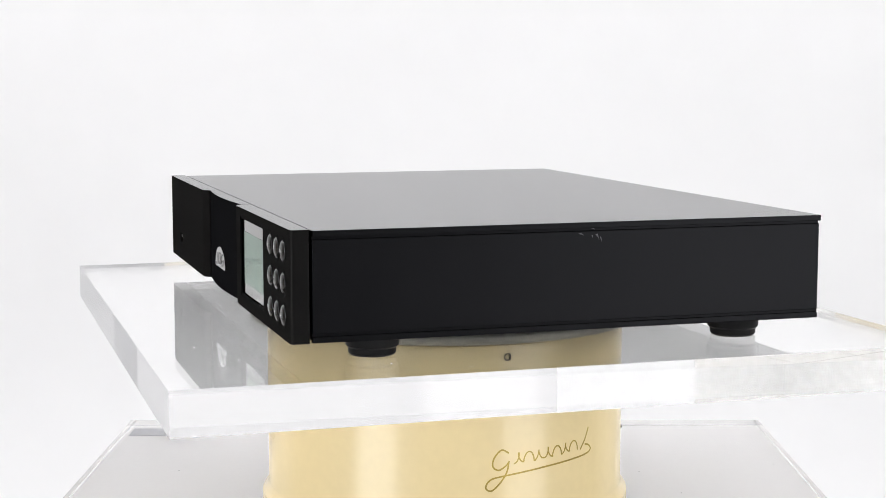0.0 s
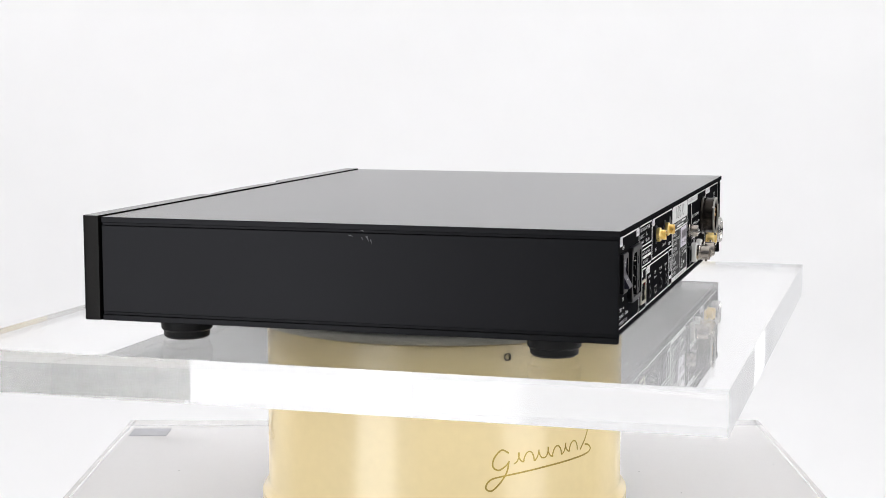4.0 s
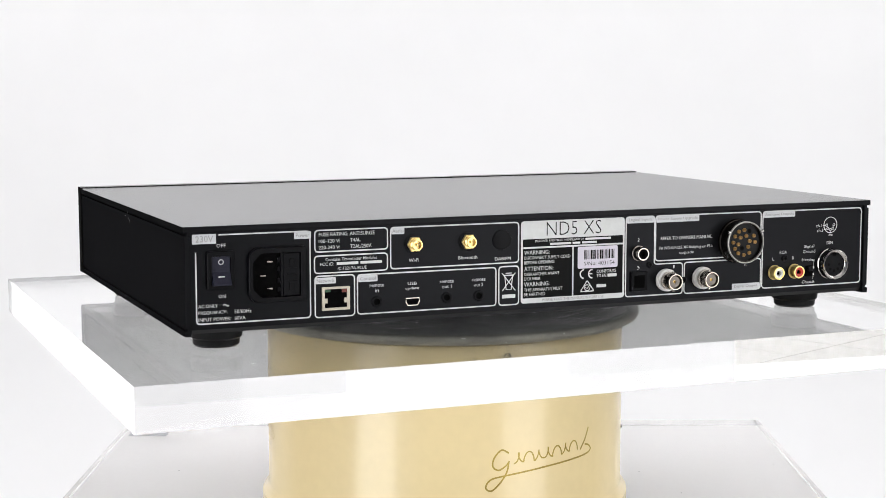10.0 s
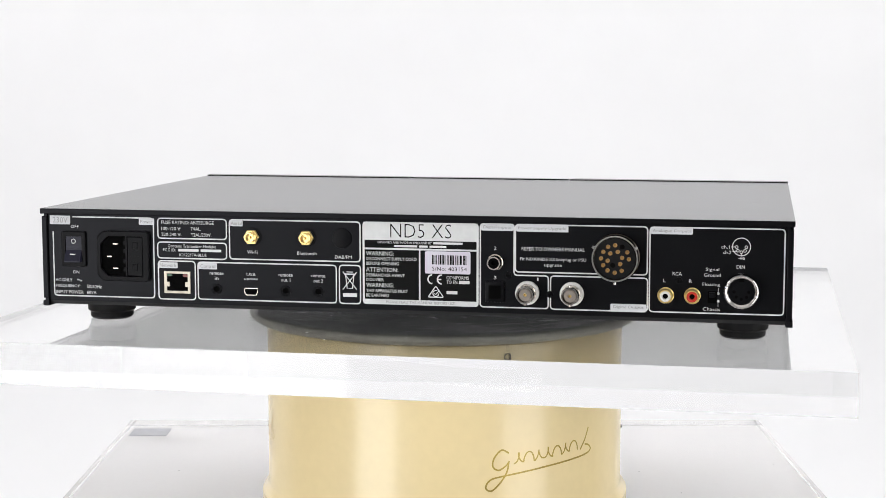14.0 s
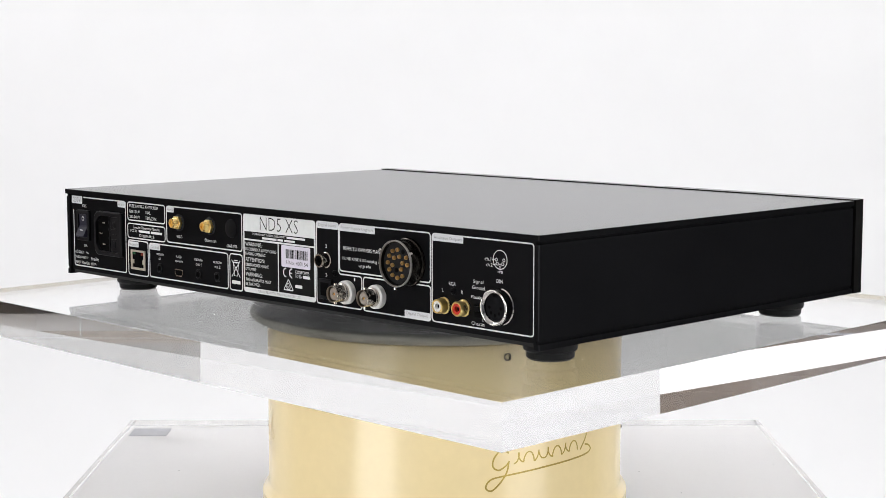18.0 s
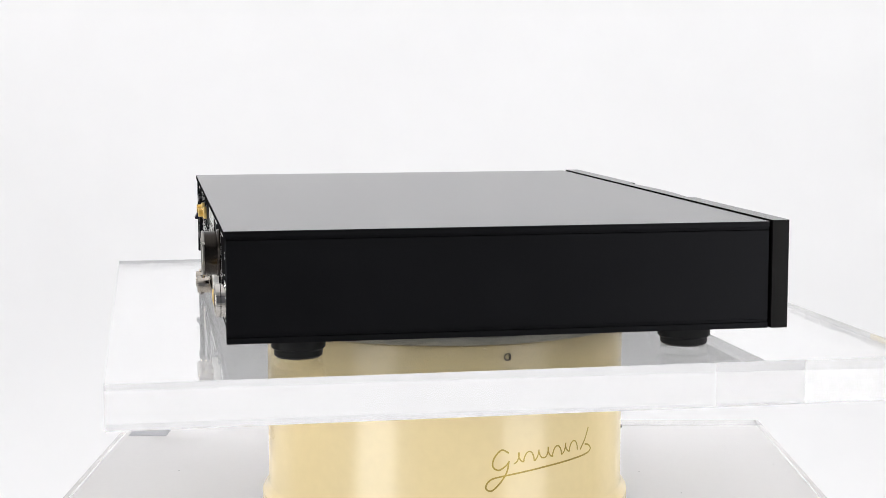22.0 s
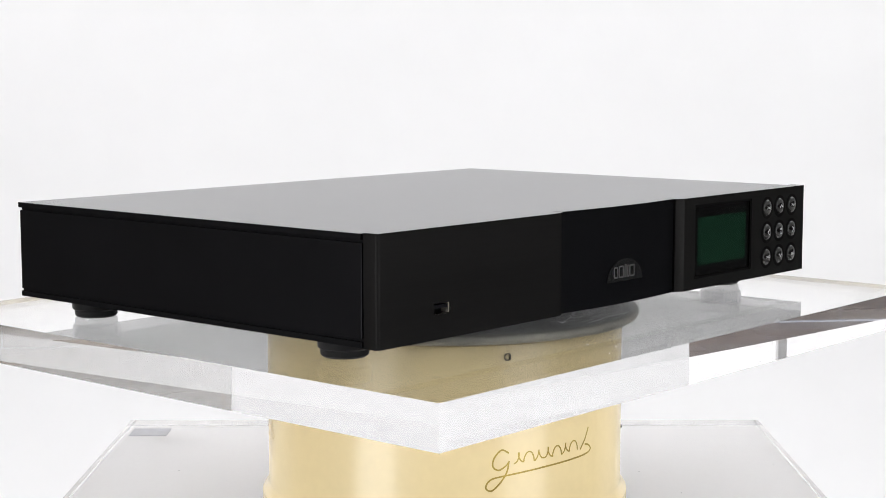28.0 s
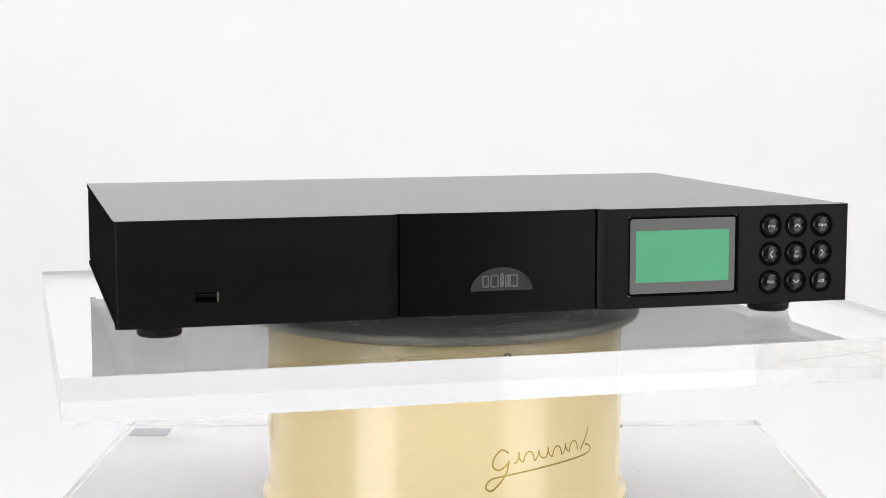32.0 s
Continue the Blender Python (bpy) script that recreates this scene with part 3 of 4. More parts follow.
for u, v, text, tw in ((-87.1, 54.8, "Wi-Fi", 6.0), (-54.8, 54.9, "Bluetooth", 11.4)):
    sma = turned("aerial_socket", [(0, 0), (5.2, 0), (5.4, 0.4), (4.7, 0.8), (0, 0.8)], u, v, RUBBER, player, "gold-plated aerial socket")
    bm = bmesh.new()
    lathe(bm, [(0, 0.0007), (0.0043, 0.0007), (0.0045, 0.0010), (0.0045, 0.0026), (0.0041, 0.003), (0, 0.003)], out(u, v), 6)
    part("hex_nut", bm, GILT, sma, smooth=10)
    prof = [(2.8, 2.8)]
    for i in range(4):
        prof += [(3.0, 3.0 + 0.66 * i), (2.65, 3.33 + 0.66 * i)]
    prof += [(3.0, 5.7), (2.9, 6.1), (2.2, 6.1), (2.1, 4.4), (0.7, 4.2), (0.6, 5.2), (0, 5.3)]
    turned("threaded_barrel", prof, u, v, GILT, sma)
    caption(text, u, 46.0, tw, 1.9, align="middle")
turned("blanking_plug", [(0, 0.7), (4.6, 0.6), (5.6, 0.4), (5.8, 0)], -34.1, 54.9, PLASTIC, player, "black plastic blanking plug")
caption("DAB/FM", -33.4, 44.3, 9.8, 1.9, align="middle")
border(rect(-120.0, 18.0, -37.6, 39.5))
tab(-119.6, 35.5, -108.4, 39.1, "Control", 0.8)
for u, a, aw, b, bw in ((-108.8, "remote", 8.3, "in", 2.3), (-88.1, "USB", 5.3, "update", 8.1), (-67.5, "remote", 8.3, "out 1", 5.6), (-48.2, "remote", 8.3, "out 2", 5.6)):
    caption(a, u, 33.2, aw, 1.7, align="middle")
    caption(b, u, 30.4, bw, 1.9, align="middle")
for u in (-108.8, -67.5, -48.2):
    jack = turned("jack_socket", [(3.1, 0), (3.1, 0.5), (2.7, 0.8), (1.9, 0.8), (1.8, 0.2)], u, 24.2, PLASTIC, player, "black jack socket")
    turned("socket_inside", [(0, 0.15), (1.9, 0.15)], u, 24.2, VOID, jack)
bm = bmesh.new()
trap = [(-92.0, 25.1), (-92.0, 23.0), (-90.9, 21.2), (-85.2, 21.2), (-84.1, 23.0), (-84.1, 25.1)]
stroke(bm, on_rear, trap, 0.5, 0.5, True)
usb = part("mini_usb_socket", bm, NICKEL, player, "small metal-rimmed data socket", smooth=0)
bm = bmesh.new()
flat(bm, on_rear, trap, 0.2)
part("socket_inside", bm, VOID, usb, smooth=0)
border(rect(-35.8, 17.9, -23.5, 39.7))
bm = bmesh.new()
stroke(bm, on_rear, [(-32.2, 34.6), (-31.3, 26.6), (-28.2, 26.6), (-27.3, 34.6)], 0.55)
stroke(bm, on_rear, [(-33.0, 34.7), (-26.4, 34.7)], 0.7)
stroke(bm, on_rear, [(-31.6, 35.9), (-27.9, 35.9)], 0.5)
stroke(bm, on_rear, [(-33.8, 36.0), (-25.6, 25.9)], 0.5, 0.2)
stroke(bm, on_rear, [(-25.6, 36.0), (-33.8, 25.9)], 0.5, 0.24)
part("crossed_bin_sign", bm, PRINT, rear, "white crossed-out bin sign", smooth=0)
bm = bmesh.new()
flat(bm, on_rear, rect(-33.8, 21.7, -25.6, 23.8))
part("print_bar", bm, PRINT, rear, smooth=0)

# rear: rating plate
bm = bmesh.new()
flat(bm, on_rear, rounded(rect(-22.2, 18.0, 44.3, 64.8), 2.2), 0.12)
part("rating_plate", bm, PRINT, rear, "white printed rating plate", smooth=0)
for box in ((-21.0, 50.1, 43.1, 54.5), (-21.0, 20.9, 10.3, 49.1), (11.2, 20.9, 43.1, 49.1)):
    bm = bmesh.new()
    flat(bm, on_rear, rect(*box), 0.2)
    part("black_field", bm, DARKINK, rear, smooth=0)
caption("ND5 XS", 11.4, 60.0, 35.0, 7.8, mat=DARKINK, align="middle", d=0.2, name="model_name", thin=0.016)
caption("DESIGNED AND MADE IN ENGLAND BY", -13.3, 53.3, 31.0, 1.3, d=0.28)
bar(18.6, 53.3, 16.6, 1.2, d=0.28)
bar(-4.0, 51.3, 13.4, 1.2, d=0.28)
bar(10.4, 51.3, 5.0, 1.2, d=0.28)
bar(16.4, 51.3, 9.6, 1.2, d=0.28)
for text, v, w, h in (("WARNING:", 46.9, 16.0, 2.4), ("DISCONNECT SUPPLY CORD", 43.9, 29.2, 1.8), ("BEFORE OPENING", 41.2, 19.0, 1.8), ("ATTENTION:", 37.7, 18.5, 2.4),
                      ("DEBRANCHER AVANT", 34.6, 22.3, 1.8), ("D'OUVRIR", 32.0, 10.2, 1.8), ("WARNING:", 28.9, 16.0, 2.4), ("THIS APPARATUS MUST", 25.7, 24.2, 1.8), ("BE EARTHED", 23.1, 13.3, 1.8)):
    caption(text, -20.2, v, w, h, d=0.28)
bm = bmesh.new()
flat(bm, on_rear, rounded(rect(13.8, 36.2, 39.7, 48.8), 1.0, 3), 0.36, 0.2)
part("serial_sticker", bm, LILAC, rear, "pale lilac serial sticker with bar code", smooth=0)
u = 17.9
for i in range(17):
    w = (0.9, 0.35, 0.55, 1.1, 0.4)[(i * 7) % 5]
    bm = bmesh.new()
    flat(bm, on_rear, rect(u, 41.4, u + w, 46.7), 0.42)
    part("code_bar", bm, DARKINK, rear, smooth=0)
    u += w + (0.5, 0.35, 0.8, 0.4)[i % 4]
caption("S/No: 403154", 17.9, 39.0, 19.8, 2.2, mat=DARKINK, d=0.44)
bm = bmesh.new()
stroke(bm, on_rear, [(18.0 + 2.5 * math.cos(radians(a)), 33.0 + 2.5 * math.sin(radians(a))) for a in range(90, 271, 15)], 0.8, 0.3)
stroke(bm, on_rear, [(23.4 + 2.5 * math.cos(radians(a)), 33.0 + 2.5 * math.sin(radians(a))) for a in range(90, 271, 15)], 0.8, 0.3)
stroke(bm, on_rear, [(21.2, 33.0), (23.2, 33.0)], 0.7, 0.34)
part("conformity_mark", bm, PRINT, rear, smooth=0)
caption("CONFORMS", 26.1, 34.1, 12.6, 1.9, d=0.28)
caption("TO EN", 26.1, 31.6, 6.2, 1.9, d=0.28)
bar(33.2, 31.6, 6.0, 1.8, d=0.28)
bm = bmesh.new()
stroke(bm, on_rear, rounded([(15.6, 22.9), (24.4, 22.9), (20.0, 29.2)], 0.8, 3), 0.6, 0.3, True)
stroke(bm, on_rear, [(20.0 + 1.7 * math.cos(radians(a)), 25.0 + 1.7 * math.sin(radians(a))) for a in range(60, 361, 20)], 0.5, 0.34)
stroke(bm, on_rear, [(18.9, 25.3), (19.8, 24.3), (21.9, 26.6)], 0.5, 0.38)
part("compliance_mark", bm, PRINT, rear, smooth=0)
bar(26.1, 25.7, 6.2, 1.8, d=0.28)
caption("PLEASE READ THE MANUAL BEFORE USE", -8.6, 19.5, 39.3, 1.5, mat=GREYINK, d=0.24)

# rear: digital inputs and outputs, power link
border([(45.2, 64.7), (64.2, 64.7), (64.2, 36.4), (83.4, 36.4), (83.4, 18.2), (45.2, 18.2)], 2.0)
bm = bmesh.new()
flat(bm, on_rear, rounded(rect(45.4, 61.0, 64.0, 64.8), 1.2, 3), 0.18)
part("printed_tab", bm, TABINK, rear, "pale grey printed heading", smooth=0)
caption("Digital Inputs", 54.7, 62.8, 15.4, 2.1, mat=GREYINK, align="middle", d=0.26)
caption("2", 53.6, 51.2, 1.4, 1.9, align="middle")
caption("3", 53.6, 34.8, 1.4, 1.9, align="middle")
caption("1", 77.5, 34.4, 0.8, 1.9, align="middle")
border(rect(64.9, 38.3, 137.6, 64.7))
tab(65.3, 60.8, 94.3, 64.5, "Power Supply Upgrade", 0.92)
caption("REFER TO OWNERS MANUAL", 68.4, 51.3, 35.0, 2.0)
caption("Fit NDX/ND5 XS linkplug or PSU", 67.6, 45.4, 36.6, 2.2)
caption("upgrade", 86.0, 42.3, 9.8, 2.2, align="middle")
border(rect(84.6, 18.0, 137.9, 36.5))
tab(117.8, 18.3, 137.4, 22.0, "Digital Output", 0.84)


def screw(u, v, r=1.9):
    ob = turned("panel_screw", [(r, 0), (r, 0.5), (r * 0.7, 1.1), (0, 1.2)], u, v, PLASTIC, player, "black cross-head screw", segments=20)
    bm = bmesh.new()
    flat(bm, on_rear, rect(u - r * 0.55, v - 0.2, u + r * 0.55, v + 0.2), 1.28)
    flat(bm, on_rear, rect(u - 0.2, v - r * 0.55, u + 0.2, v + r * 0.55), 1.3)
    part("cross_slot", bm, VOID, ob, smooth=0)


for u, v in ((61.0, 36.4), (84.3, 26.2), (154.8, 35.6)):
    screw(u, v)


def phono(u, v, ring, inner, label, length=5.6):
    ob = turned("phono_socket", [(4.5, 0), (4.5, 0.6), (4.0, 1.0), (3.9, length - 0.5), (3.7, length), (3.0, length), (2.9, length - 0.6)], u, v, ring, player, label)
    turned("insulator", [(3.1, length - 1.0), (3.0, length - 0.5), (1.6, length - 0.4), (1.4, length - 2.4)], u, v, inner, ob)
    turned("centre_hole", [(0, length - 2.2), (1.6, length - 2.2)], u, v, VOID, ob)


phono(53.6, 43.4, NICKEL, VOID, "nickel-plated phono socket", 6.0)
phono(147.8, 27.4, GILT, WHITEPL, "gold-plated phono socket with white insulator")
phono(162.2, 27.5, GILT, REDPL, "gold-plated phono socket with red insulator")
bm = bmesh.new()
block(bm, 48.2, 59.0, 21.2, 32.6, 0, 1.6, 0.4)
opt = part("optical_socket", bm, PLASTIC, player, "black square optical socket")
bm = bmesh.new()
block(bm, 50.2, 57.0, 23.2, 30.6, 1.5, 1.75)
part("shutter", bm, VOID, opt, smooth=0)
for u, v in ((71.9, 26.9), (96.6, 26.9)):
    bnc = turned("bayonet_socket", [(0, 0), (6.5, 0), (6.6, 0.5), (6.6, 3.0), (6.2, 3.4), (0, 3.4)], u, v, WHITEPL, player, "nickel bayonet socket with a white collar")
    turned("barrel", [(5.0, 3.2), (5.2, 3.6), (5.2, 5.2), (4.75, 5.6), (4.75, 11.6), (4.6, 12.0), (4.1, 12.0), (4.0, 7.4), (0, 7.4)], u, v, NICKEL, bnc)
    turned("dielectric", [(3.4, 7.4), (3.4, 10.6), (3.2, 10.8), (1.0, 10.8), (0.9, 9.4)], u, v, BUFF, bnc)
    turned("centre_contact", [(0.9, 7.4), (0.9, 10.2), (0.5, 10.3), (0.4, 9.6), (0, 9.6)], u, v, GILT, bnc, segments=16)
    for sgn in (-1, 1):
        bm = bmesh.new()
        lathe(bm, [(0, 0), (0.0009, 0), (0.0009, 0.0011), (0, 0.0012)], Matrix.Translation(on_rear(u, v + sgn * 4.7, 9.4)) @ Matrix.Rotation(radians(0 if sgn > 0 else 180), 4, "X"), 12)
        part("bayonet_pin", bm, NICKEL, bnc)
U, V = 120.7, 47.8
plug = turned("link_plug_socket", [(0, 0), (13.1, 0), (13.3, 0.6), (13.0, 1.5), (12.4, 2.0), (12.2, 9.0), (11.2, 9.2), (11.2, 7.5), (0, 7.5)], U, V, BRONZE, player, "round dark metal multi-pin link socket", segments=64)
turned("insert", [(0, 7.53), (11.15, 7.53), (11.15, 7.4)], U, V, RUBBER, plug, "black socket insert", segments=48)
turned("rim", [(12.2, 8.8), (12.5, 9.0), (12.55, 9.9), (12.35, 10.2), (11.95, 10.2), (11.75, 9.0)], U, V, DULL, plug, "thin metal rim", segments=64)
for du, dv in ((0, 7.3), (-3.8, 6.4), (-6.4, 3.6), (-2.6, 2.8), (1.4, 3.7), (6.6, 3.6), (-7.6, 0), (-4.0, -1.2), (3.8, 0.5), (7.5, -0.2), (-6.4, -3.7), (2.8, -2.9), (-4.0, -6.5), (-0.1, -7.7), (3.7, -6.5)):
    turned("pin", [(1.15, 7.4), (1.15, 8.4), (0.9, 8.6), (0.6, 8.5), (0.55, 7.8), (0, 7.8)], U + du, V + dv, AGED, plug, segments=16)
for du, dv in ((3.8, 6.4), (-1.2, -3.7)):
    turned("key_hole", [(0, 7.58), (1.35, 7.58)], U + du, V + dv, VOID, plug, segments=16)
for a in (28, 152, 270):
    bm = bmesh.new()
    lathe(bm, [(0, 0), (0.0009, 0), (0.0009, 0.0012), (0, 0.0013)], Matrix.Translation(on_rear(U + 12.7 * math.cos(radians(a)), V + 12.7 * math.sin(radians(a)), 9.5)) @ Matrix.Rotation(radians(90 - a), 4, "Y"), 12)
    part("locking_pin", bm, CHROME, plug)

# rear: analogue outputs
border(rect(138.9, 18.2, 210.8, 64.6))
tab(139.2, 60.9, 161.9, 64.3, "Analogue Outputs", 0.9)
caption("RCA", 153.9, 39.4, 5.0, 1.9, align="middle")
caption("L", 146.9, 35.6, 1.2, 1.9, align="middle")
caption("R", 161.1, 35.6, 1.5, 1.9, align="middle")
caption("Signal", 172.7, 42.0, 7.2, 2.2, align="middle")
caption("Ground", 172.7, 39.1, 8.9, 1.9, align="middle")
caption("Floating", 172.2, 33.8, 9.3, 2.2, align="middle")
caption("Chassis", 172.5, 20.5, 9.2, 1.9, align="middle")
caption("DIN", 187.7, 43.9, 4.4, 1.9, align="middle")
caption("ch.1", 179.5, 54.6, 4.4, 1.8, align="middle")
caption("ch.2", 180.4, 51.7, 4.4, 1.8, align="middle")
caption("-ve", 188.0, 48.5, 3.4, 1.4, align="middle")
bm = bmesh.new()
stroke(bm, on_rear, disc(187.9, 54.8, 4.8, 32), 0.45, 0.14, True)
for du, dv in ((-2.6, -0.1), (2.6, -0.1), (-1.9, -2.1), (1.9, -2.1), (0, -2.9)):
    stroke(bm, on_rear, disc(187.9 + du, 54.8 + dv, 0.75, 12), 0.35, 0.16, True)
stroke(bm, on_rear, [(182.4, 54.7), (184.6, 54.7)], 0.4, 0.18)
stroke(bm, on_rear, [(183.0, 51.9), (185.3, 52.5)], 0.4, 0.18)
stroke(bm, on_rear, [(187.9, 51.2), (187.9, 49.6)], 0.4, 0.18)
part("pin_diagram", bm, PRINT, rear, "white printed socket diagram", smooth=0)
bm = bmesh.new()
block(bm, 170.4, 175.4, 23.8, 30.4, 0, 0.8, 0.2)
slide = part("slide_switch", bm, VOID, player, "small black slide switch", smooth=0)
bm = bmesh.new()
block(bm, 171.3, 174.5, 27.2, 29.8, 0.7, 2.0, 0.2)
part("slider", bm, PLASTIC, slide, smooth=0)
bm = bmesh.new()
flat(bm, on_rear, disc(176.0, 29.1, 0.8, 14))
stroke(bm, on_rear, [(176.0, 29.1), (176.0, 32.0)], 0.3, 0.12)
flat(bm, on_rear, disc(176.0, 25.0, 0.8, 14))
stroke(bm, on_rear, [(176.0, 25.0), (176.0, 21.9)], 0.3, 0.12)
part("position_marks", bm, PRINT, rear, smooth=0)
din = turned("din_socket", [(9.4, 0), (9.5, 0.5), (9.1, 1.0), (9.0, 3.0), (9.3, 3.4), (9.3, 5.4), (9.05, 5.9), (8.5, 6.2), (7.7, 5.8), (7.0, 4.9), (6.85, 3.0)], 188.4, 31.0, CHROME, player, "chrome five-pin socket", segments=48)
turned("insert", [(0, 4.2), (6.6, 4.2), (6.85, 3.9)], 188.4, 31.0, PLASTIC, din, "black socket insert", segments=48)
for a in (0, 45, 90, 135, 180):
    turned("pin_hole", [(0, 4.26), (0.85, 4.26)], 188.4 - 3.9 * math.cos(radians(a)), 30.8 - 3.9 * math.sin(radians(a)), VOID, din, segments=14)
bm = bmesh.new()
flat(bm, on_rear, rect(187.2, 36.2, 189.6, 38.2), 4.4, 4.0)
part("key_slot", bm, VOID, din, smooth=0)

# front: display
bm = bmesh.new()
flat(bm, on_front, rounded(rect(75.2, 18.4, 144.6, 65.0), 1.0, 3), -1.3)
display = part("display_window", bm, WINDOW, player, "smoked grey display window", smooth=0)
bm = bmesh.new()
flat(bm, on_front, rect(80.4, 26.3, 139.0, 56.6), -1.2)
part("green_screen", bm, LCD, display, "blank pale green display screen", smooth=0)
# Flat black line: the shade of the window's groove put into the colour.
bm = bmesh.new()
stroke(bm, on_front, rounded(rect(75.9, 19.1, 143.9, 64.3), 2.6, 5), 1.3, -0.4, True)
part("gap_line", bm, VOID, display, "thin black line for the shaded groove round the window", smooth=0)

# front: nine domed buttons
ICONS = {(0, 0): "play", (2, 0): "input", (0, 2): "stop", (2, 2): "exit"}
ARROWS = {(1, 0): 90, (0, 1): 180, (2, 1): 0, (1, 2): 270}
for i, u in enumerate((165.1, 181.6, 198.2)):
    for j, v in enumerate((57.6, 41.0, 24.3)):
        key = turned("button", [(0, 1.45), (1.6, 1.4), (3.2, 1.2), (4.4, 0.85), (5.2, 0.35), (5.6, -0.3)], u, v, GLOSS, player, "glossy black domed button", out_front)
        turned("button_ring", [(5.2, 0.05), (6.6, 0.06), (7.1, 0.16), (7.4, 0.1), (7.5, -0.1)], u, v, VOID, key, "black ring round the button", out_front)
        if (i, j) in ICONS:
            w = {"play": 4.6, "input": 5.4, "stop": 4.8, "exit": 3.8}[ICONS[i, j]]
            caption(ICONS[i, j], u, v, w, 2.4, on_front, ICONINK, key, "middle", 1.5, "icon")
        elif (i, j) in ARROWS:
            a = radians(ARROWS[i, j])
            bm = bmesh.new()
            stroke(bm, on_front, [(u + x * math.cos(a) - y * math.sin(a), v + x * math.sin(a) + y * math.cos(a)) for x, y in ((-0.9, 1.9), (0.9, 0), (-0.9, -1.9))], 0.6, 1.5)
            part("icon", bm, ICONINK, key, "white arrow mark", smooth=0)
        else:
            caption("ok", u, v + 1.4, 2.4, 1.9, on_front, ICONINK, key, "middle", 1.5, "icon")
            caption("list", u, v - 1.4, 2.6, 1.9, on_front, ICONINK, key, "middle", 1.5, "icon")

# front: data socket
bm = bmesh.new()
for box in ((-173.9, -173.5, 24.5, 30.6), (-173.5, -161.4, 24.5, 24.9), (-173.5, -161.4, 30.2, 30.6)):
    solid(bm, -box[0] * MM, -box[1] * MM, YF - 0.006, YF - 0.0011, box[2] * MM, box[3] * MM)
socket = part("usb_socket", bm, BRONZE, player, "metal-lined data socket in the fascia", smooth=0)
# Glint on the lining's end, put into a brighter metal than its other sides.
bm = bmesh.new()
solid(bm, 0.1616, 0.1610, YF - 0.006, YF - 0.0009, 0.0249, 0.0302)
part("liner_glint", bm, TIN, socket, "end of the lining, its glint put into brighter metal", smooth=0)
bm = bmesh.new()
solid(bm, 0.1735, 0.1614, YF - 0.0065, YF - 0.006, 0.0249, 0.0302)
part("socket_inside", bm, VOID, socket, smooth=0)
bm = bmesh.new()
solid(bm, 0.1728, 0.1624, YF - 0.006, YF - 0.0008, 0.0277, 0.0294)
part("tongue", bm, PLASTIC, socket, smooth=0)

# front: half-round badge with plain outlined blocks
bm = bmesh.new()
arc = [(-1.0 + 18.4 * math.cos(radians(a)), 25.2 + 13.3 * math.sin(radians(a))) for a in range(0, 181, 9)]
flat(bm, on_front, arc, -0.5, -2.4)
badge = part("badge", bm, MIRROR, player, "polished half-round silver badge", smooth=0)
for u, v, w, h in ((-10.6, 30.6, 3.4, 6.0), (-5.2, 30.8, 4.2, 6.4), (-0.9, 31.2, 1.2, 7.2), (2.0, 30.8, 1.6, 6.4), (6.0, 30.8, 4.4, 6.4)):
    bm = bmesh.new()
    stroke(bm, on_front, rounded(rect(u - w / 2, v - h / 2, u + w / 2, v + h / 2), 0.9, 3), 1.0, -0.3, True)
    part("badge_block", bm, BADGE, badge, "satin raised outline block", smooth=0)

# worn marks on the case
SCUFF = material("pale_scuff", (0.07, 0.07, 0.078), 0.5, vary=0.3, scale=900)
for x, y, z, l, h in ((-0.2162, -0.0125, 0.0660, 0.0022, -0.0008), (-0.2157, -0.0050, 0.0633, 0.0035, -0.0010), (-0.2157, -0.0150, 0.0628, 0.0022, -0.0032),
                      (-0.2157, -0.0175, 0.0612, 0.0014, -0.0030), (-0.2157, -0.0128, 0.0622, 0.0010, -0.0018)):
    bm = bmesh.new()
    bm.faces.new([bm.verts.new(p) for p in ((x, y, z), (x, y - l * 0.6, z + 0.0002), (x, y - l, z + h), (x, y - l * 0.7, z + h * 0.6))])
    part("scuff", bm, SCUFF, player, "small pale scuff", smooth=0)
for x, y, l in ((0.105, 0.035, 0.006), (0.135, -0.09, 0.004), (-0.04, 0.02, 0.003)):
    bm = bmesh.new()
    bm.faces.new([bm.verts.new(p) for p in ((x, y, HT + 0.00008), (x + l, y + 0.0005, HT + 0.00008), (x + l * 0.6, y + 0.0013, HT + 0.00008))])
    part("scuff", bm, SCUFF, player, "small pale scuff", smooth=0)

# ---- gold script marks round the drum: unlettered flourishes ----


def on_drum(s, z, d=0.0):
    """s: millimetres round the drum, z: millimetres over the base plate."""
    a = s * MM / R
    return Vector(((R + d * MM) * math.sin(a), -(R + d * MM) * math.cos(a), z * MM))


def smooth_line(pts, n=6):
    out_pts = []
    for i in range(len(pts) - 1):
        p0, p1, p2, p3 = (Vector(pts[max(0, min(len(pts) - 1, i + k))]) for k in (-1, 0, 1, 2))
        for j in range(n):
            t = j / n
            out_pts.append(tuple(0.5 * (2 * p1 + (p2 - p0) * t + (2 * p0 - 5 * p1 + 4 * p2 - p3) * t * t + (3 * p1 - p0 - 3 * p2 + p3) * t ** 3)))
    return out_pts + [pts[-1]]


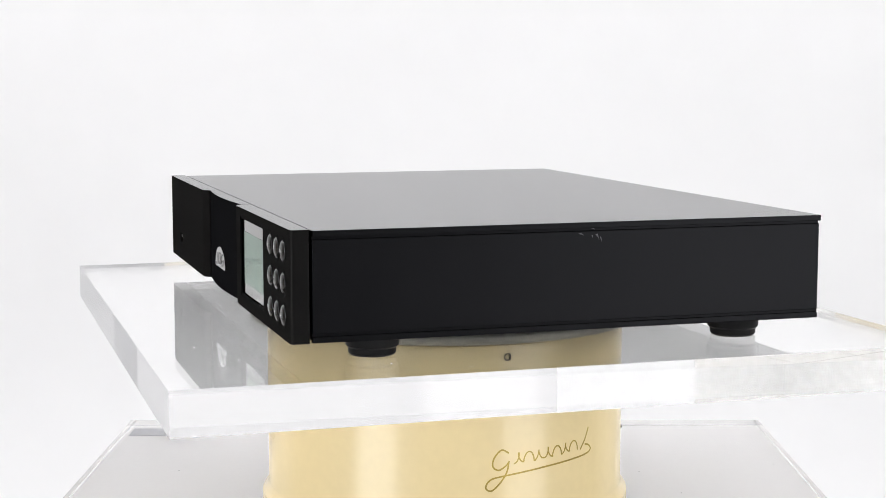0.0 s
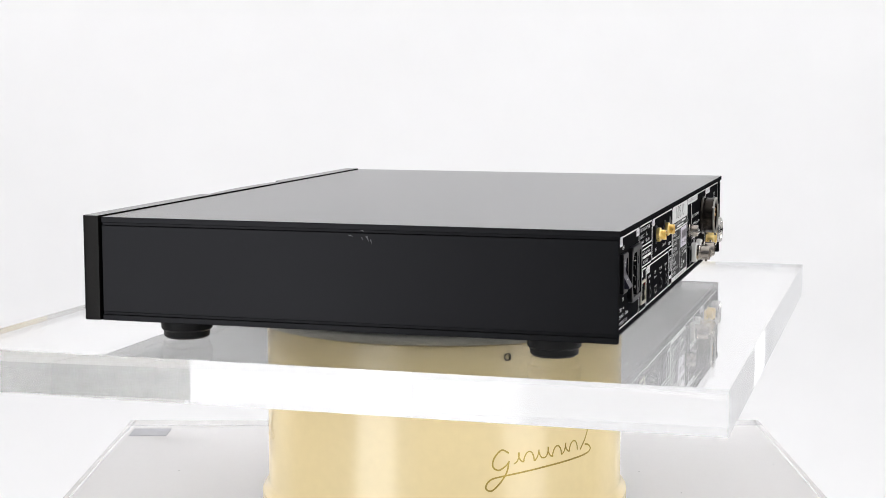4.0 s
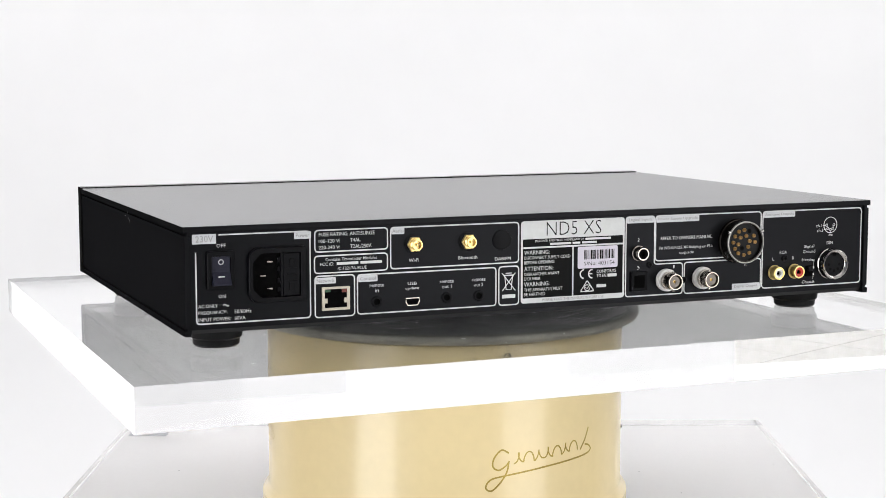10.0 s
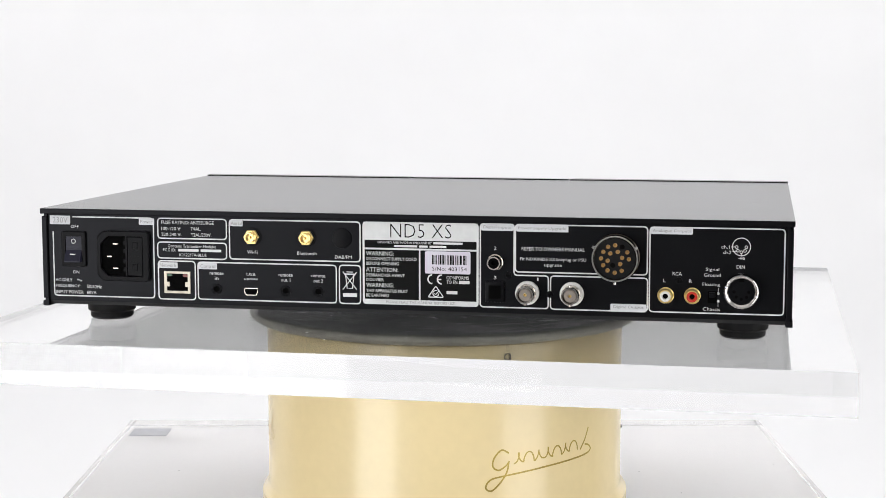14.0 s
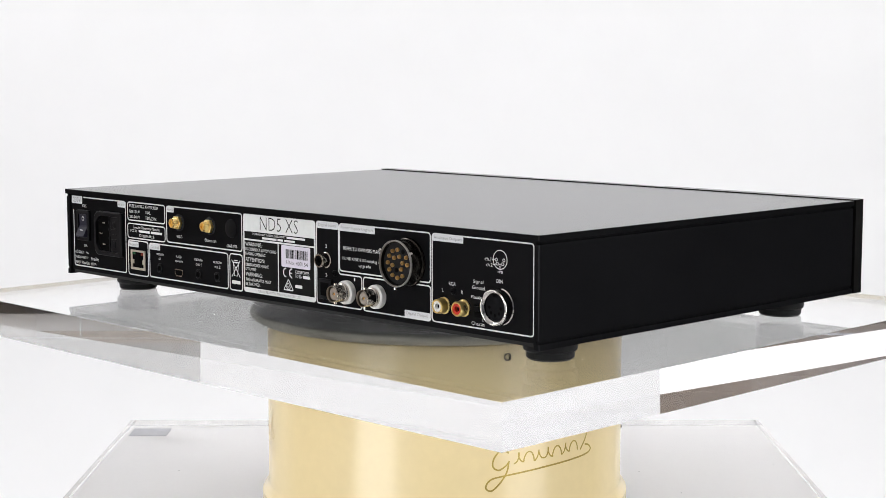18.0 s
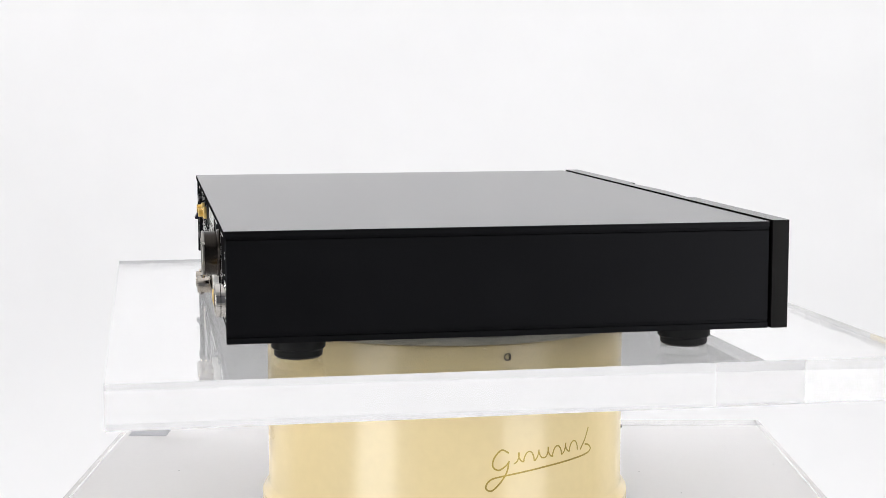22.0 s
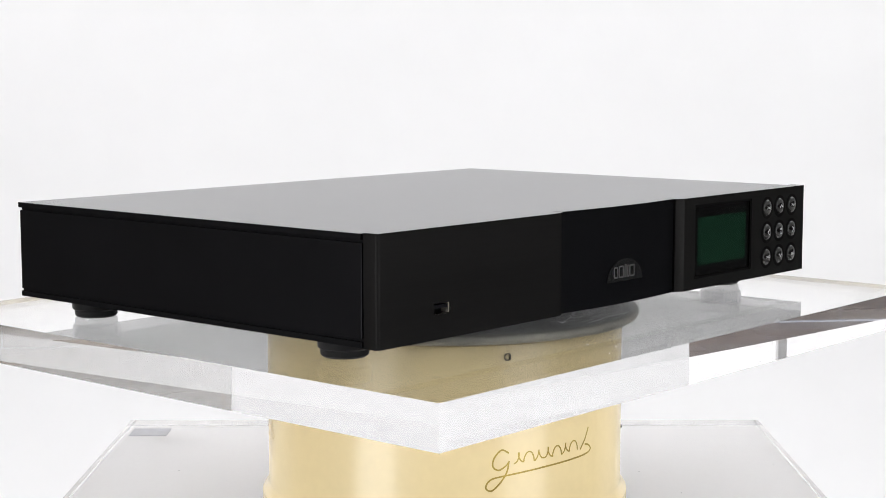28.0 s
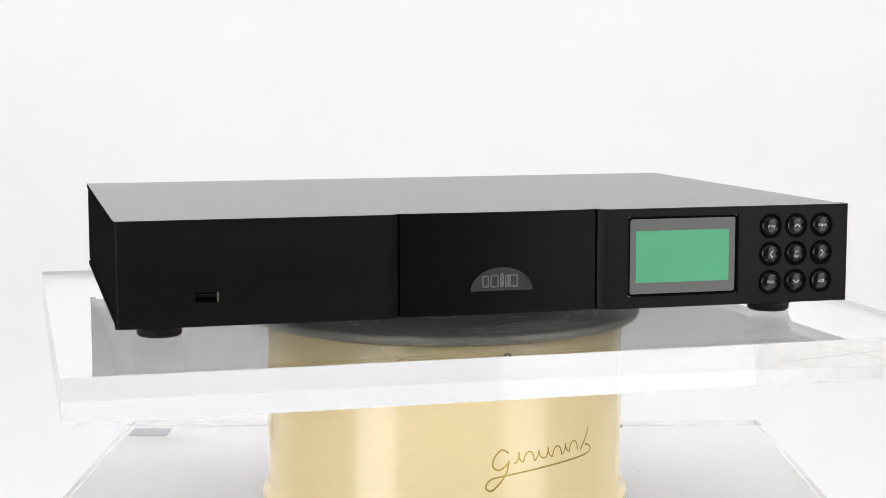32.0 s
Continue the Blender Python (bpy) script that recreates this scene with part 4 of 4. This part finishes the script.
FLOURISH = [
    (smooth_line([(38.9, 53.5), (34.3, 55.6), (29.8, 51.2), (28.9, 46.0), (32.5, 43.5), (37.1, 45.9), (39.4, 48.7)]), 1.0),
    (smooth_line([(38.9, 47.6), (37.6, 41.9), (33.5, 35.7), (28.1, 31.2), (24.6, 33.1), (26.8, 37.4), (34.3, 39.5), (63.4, 42.6), (94.7, 44.9), (102.4, 47.1), (101.1, 50.1), (96.9, 51.6)]), 1.0),
    ([(42.0 + 0.4 * i + (1.5, -1.3, 1.2, 1.4, -1.2, 1.3, -1.4)[i // 17 % 7] * math.sin(i * math.pi / 8.5),
       49.8 + 0.0227 * i - (3.0 + 0.3 * math.sin(i * 0.23)) * math.cos(i * math.pi / 8.5)) for i in range(120)], 0.85),
    (smooth_line([(92.4, 48.9), (96.8, 54.5), (100.3, 61.5)]), 1.0)]
for turn_mm in (0.0, -2 * math.pi * R / 3 / MM, 2 * math.pi * R / 3 / MM):
    bm = bmesh.new()
    for pts, w in FLOURISH:
        stroke(bm, on_drum, [(s + turn_mm, z) for s, z in pts], w, 0.12)
    part("gold_mark", bm, GOLD_INK, drum, "gold script flourish", smooth=0)
bm = bmesh.new()
lathe(bm, [(0.0019, 0.0), (0.0024, 0.0006), (0.0017, 0.0009), (0.0014, -0.0005), (0, -0.0005)],
      Matrix.Translation(on_drum(math.asin(0.037 / R) * R / MM, 92.0, 0.1)) @ Matrix.Rotation(math.asin(0.037 / R), 4, "Z") @ Matrix.Rotation(radians(90), 4, "X"), 20)
part("grub_screw_hole", bm, DARKRIM, drum, "small metal-edged screw hole")
bm = bmesh.new()
lathe(bm, [(0.0012, -0.001), (0.0012, 0.0008), (0, 0.0012)], Matrix.Translation(on_drum(178.0, 46.0)) @ Matrix.Rotation(radians(88), 4, "Z") @ Matrix.Rotation(radians(90), 4, "X"), 14)
part("small_screw", bm, RUBBER, drum)
# thin grey rectangle on the base plate's back left corner
bm = bmesh.new()
solid(bm, -0.243, -0.214, 0.166, 0.190, PLATE_TOP, PLATE_TOP + 0.0004)
part("corner_patch", bm, material("grey_corner_patch", (0.52, 0.52, 0.55), 0.6, vary=0.1, scale=80), base_plate, "grey patch on the corner", smooth=0)

bm = bmesh.new()
for i in range(7):
    m = Matrix.Translation((random.uniform(0.13, 0.24) * random.choice((-1, 1)), random.uniform(-0.16, 0.2), PLATE_TOP + 0.00012)) @ Matrix.Rotation(random.uniform(0, 6.28), 4, "Z")
    l, w = random.uniform(0.0004, 0.0013), random.uniform(0.0003, 0.0007)
    bm.faces.new([bm.verts.new(m @ Vector(p)) for p in ((-l, 0, 0), (-l * 0.3, -w, 0), (l, -w * 0.3, 0), (l * 0.2, w, 0))])
tagged(part("grit", bm, GREYINK, base_plate, "dark specks of grit", smooth=0), kind="stuff")

# ---- floor tiles ----
bm = bmesh.new()
PITCH = 0.33
solid(bm, -0.1618, 0.1618, -0.1618, 0.1618, -0.006, 0.0)
tile = part("tile", bm, TILE, floor, smooth=0)
rest = bmesh.new()
spots = []
nx, ny = int(2 * RX / PITCH), int((RY1 - RY0) / PITCH)
for i in range(nx + 1):
    for j in range(ny + 1):
        x, y = -RX + 0.17 + i * PITCH, RY0 + 0.17 + j * PITCH
        if x > RX - 0.16 or y > RY1 - 0.16:
            continue
        # beige tiles here; all others take the paler, brightly lit colour
        if x < -2.6 and y < 2.1:
            spots.append((x, y))
        else:
            solid(rest, x - 0.1618, x + 0.1618, y - 0.1618, y + 0.1618, -0.006, 0.0)
west = bpy.data.objects["wall_west"]
for i in range(17):
    for j in range(8):
        ob = new("tile", tile.data)
        ob.parent = west
        ob.matrix_basis = pose(-RX + 0.0012, -3.24 + i * PITCH, 0.17 + j * PITCH, 0, 90, 0)
tile.location = (*spots[0], 0)
for x, y in spots[1:]:
    ob = new("tile", tile.data)
    ob.parent = floor
    ob.location = (x, y, 0)
tagged(part("tiles", rest, LIT_TILE, floor, smooth=0), kind="stuff")
# ---- the turning ----


def angle(t):
    s = (t - 16) / 16
    return 107.342 - 8.50705 * t - 0.5271 * (s * s - 1) + 0.39068 * (s ** 3 - s)


def motions():
    times = [2.0 * i for i in range(17)]
    walk(turn, [(t, pose(0, 0, SLAB_BOTTOM - 0.0069, 0, 0, angle(t))) for t in times])
    walk(slab, [(t, pose(0, 0, SLAB_TOP, 0, 0, angle(t))) for t in times])
    walk(player, [(t, pose(0, 0, SLAB_TOP, 0, 0, angle(t)) @ pose(0.00504, -0.0033, 0.0001)) for t in times])


motions()
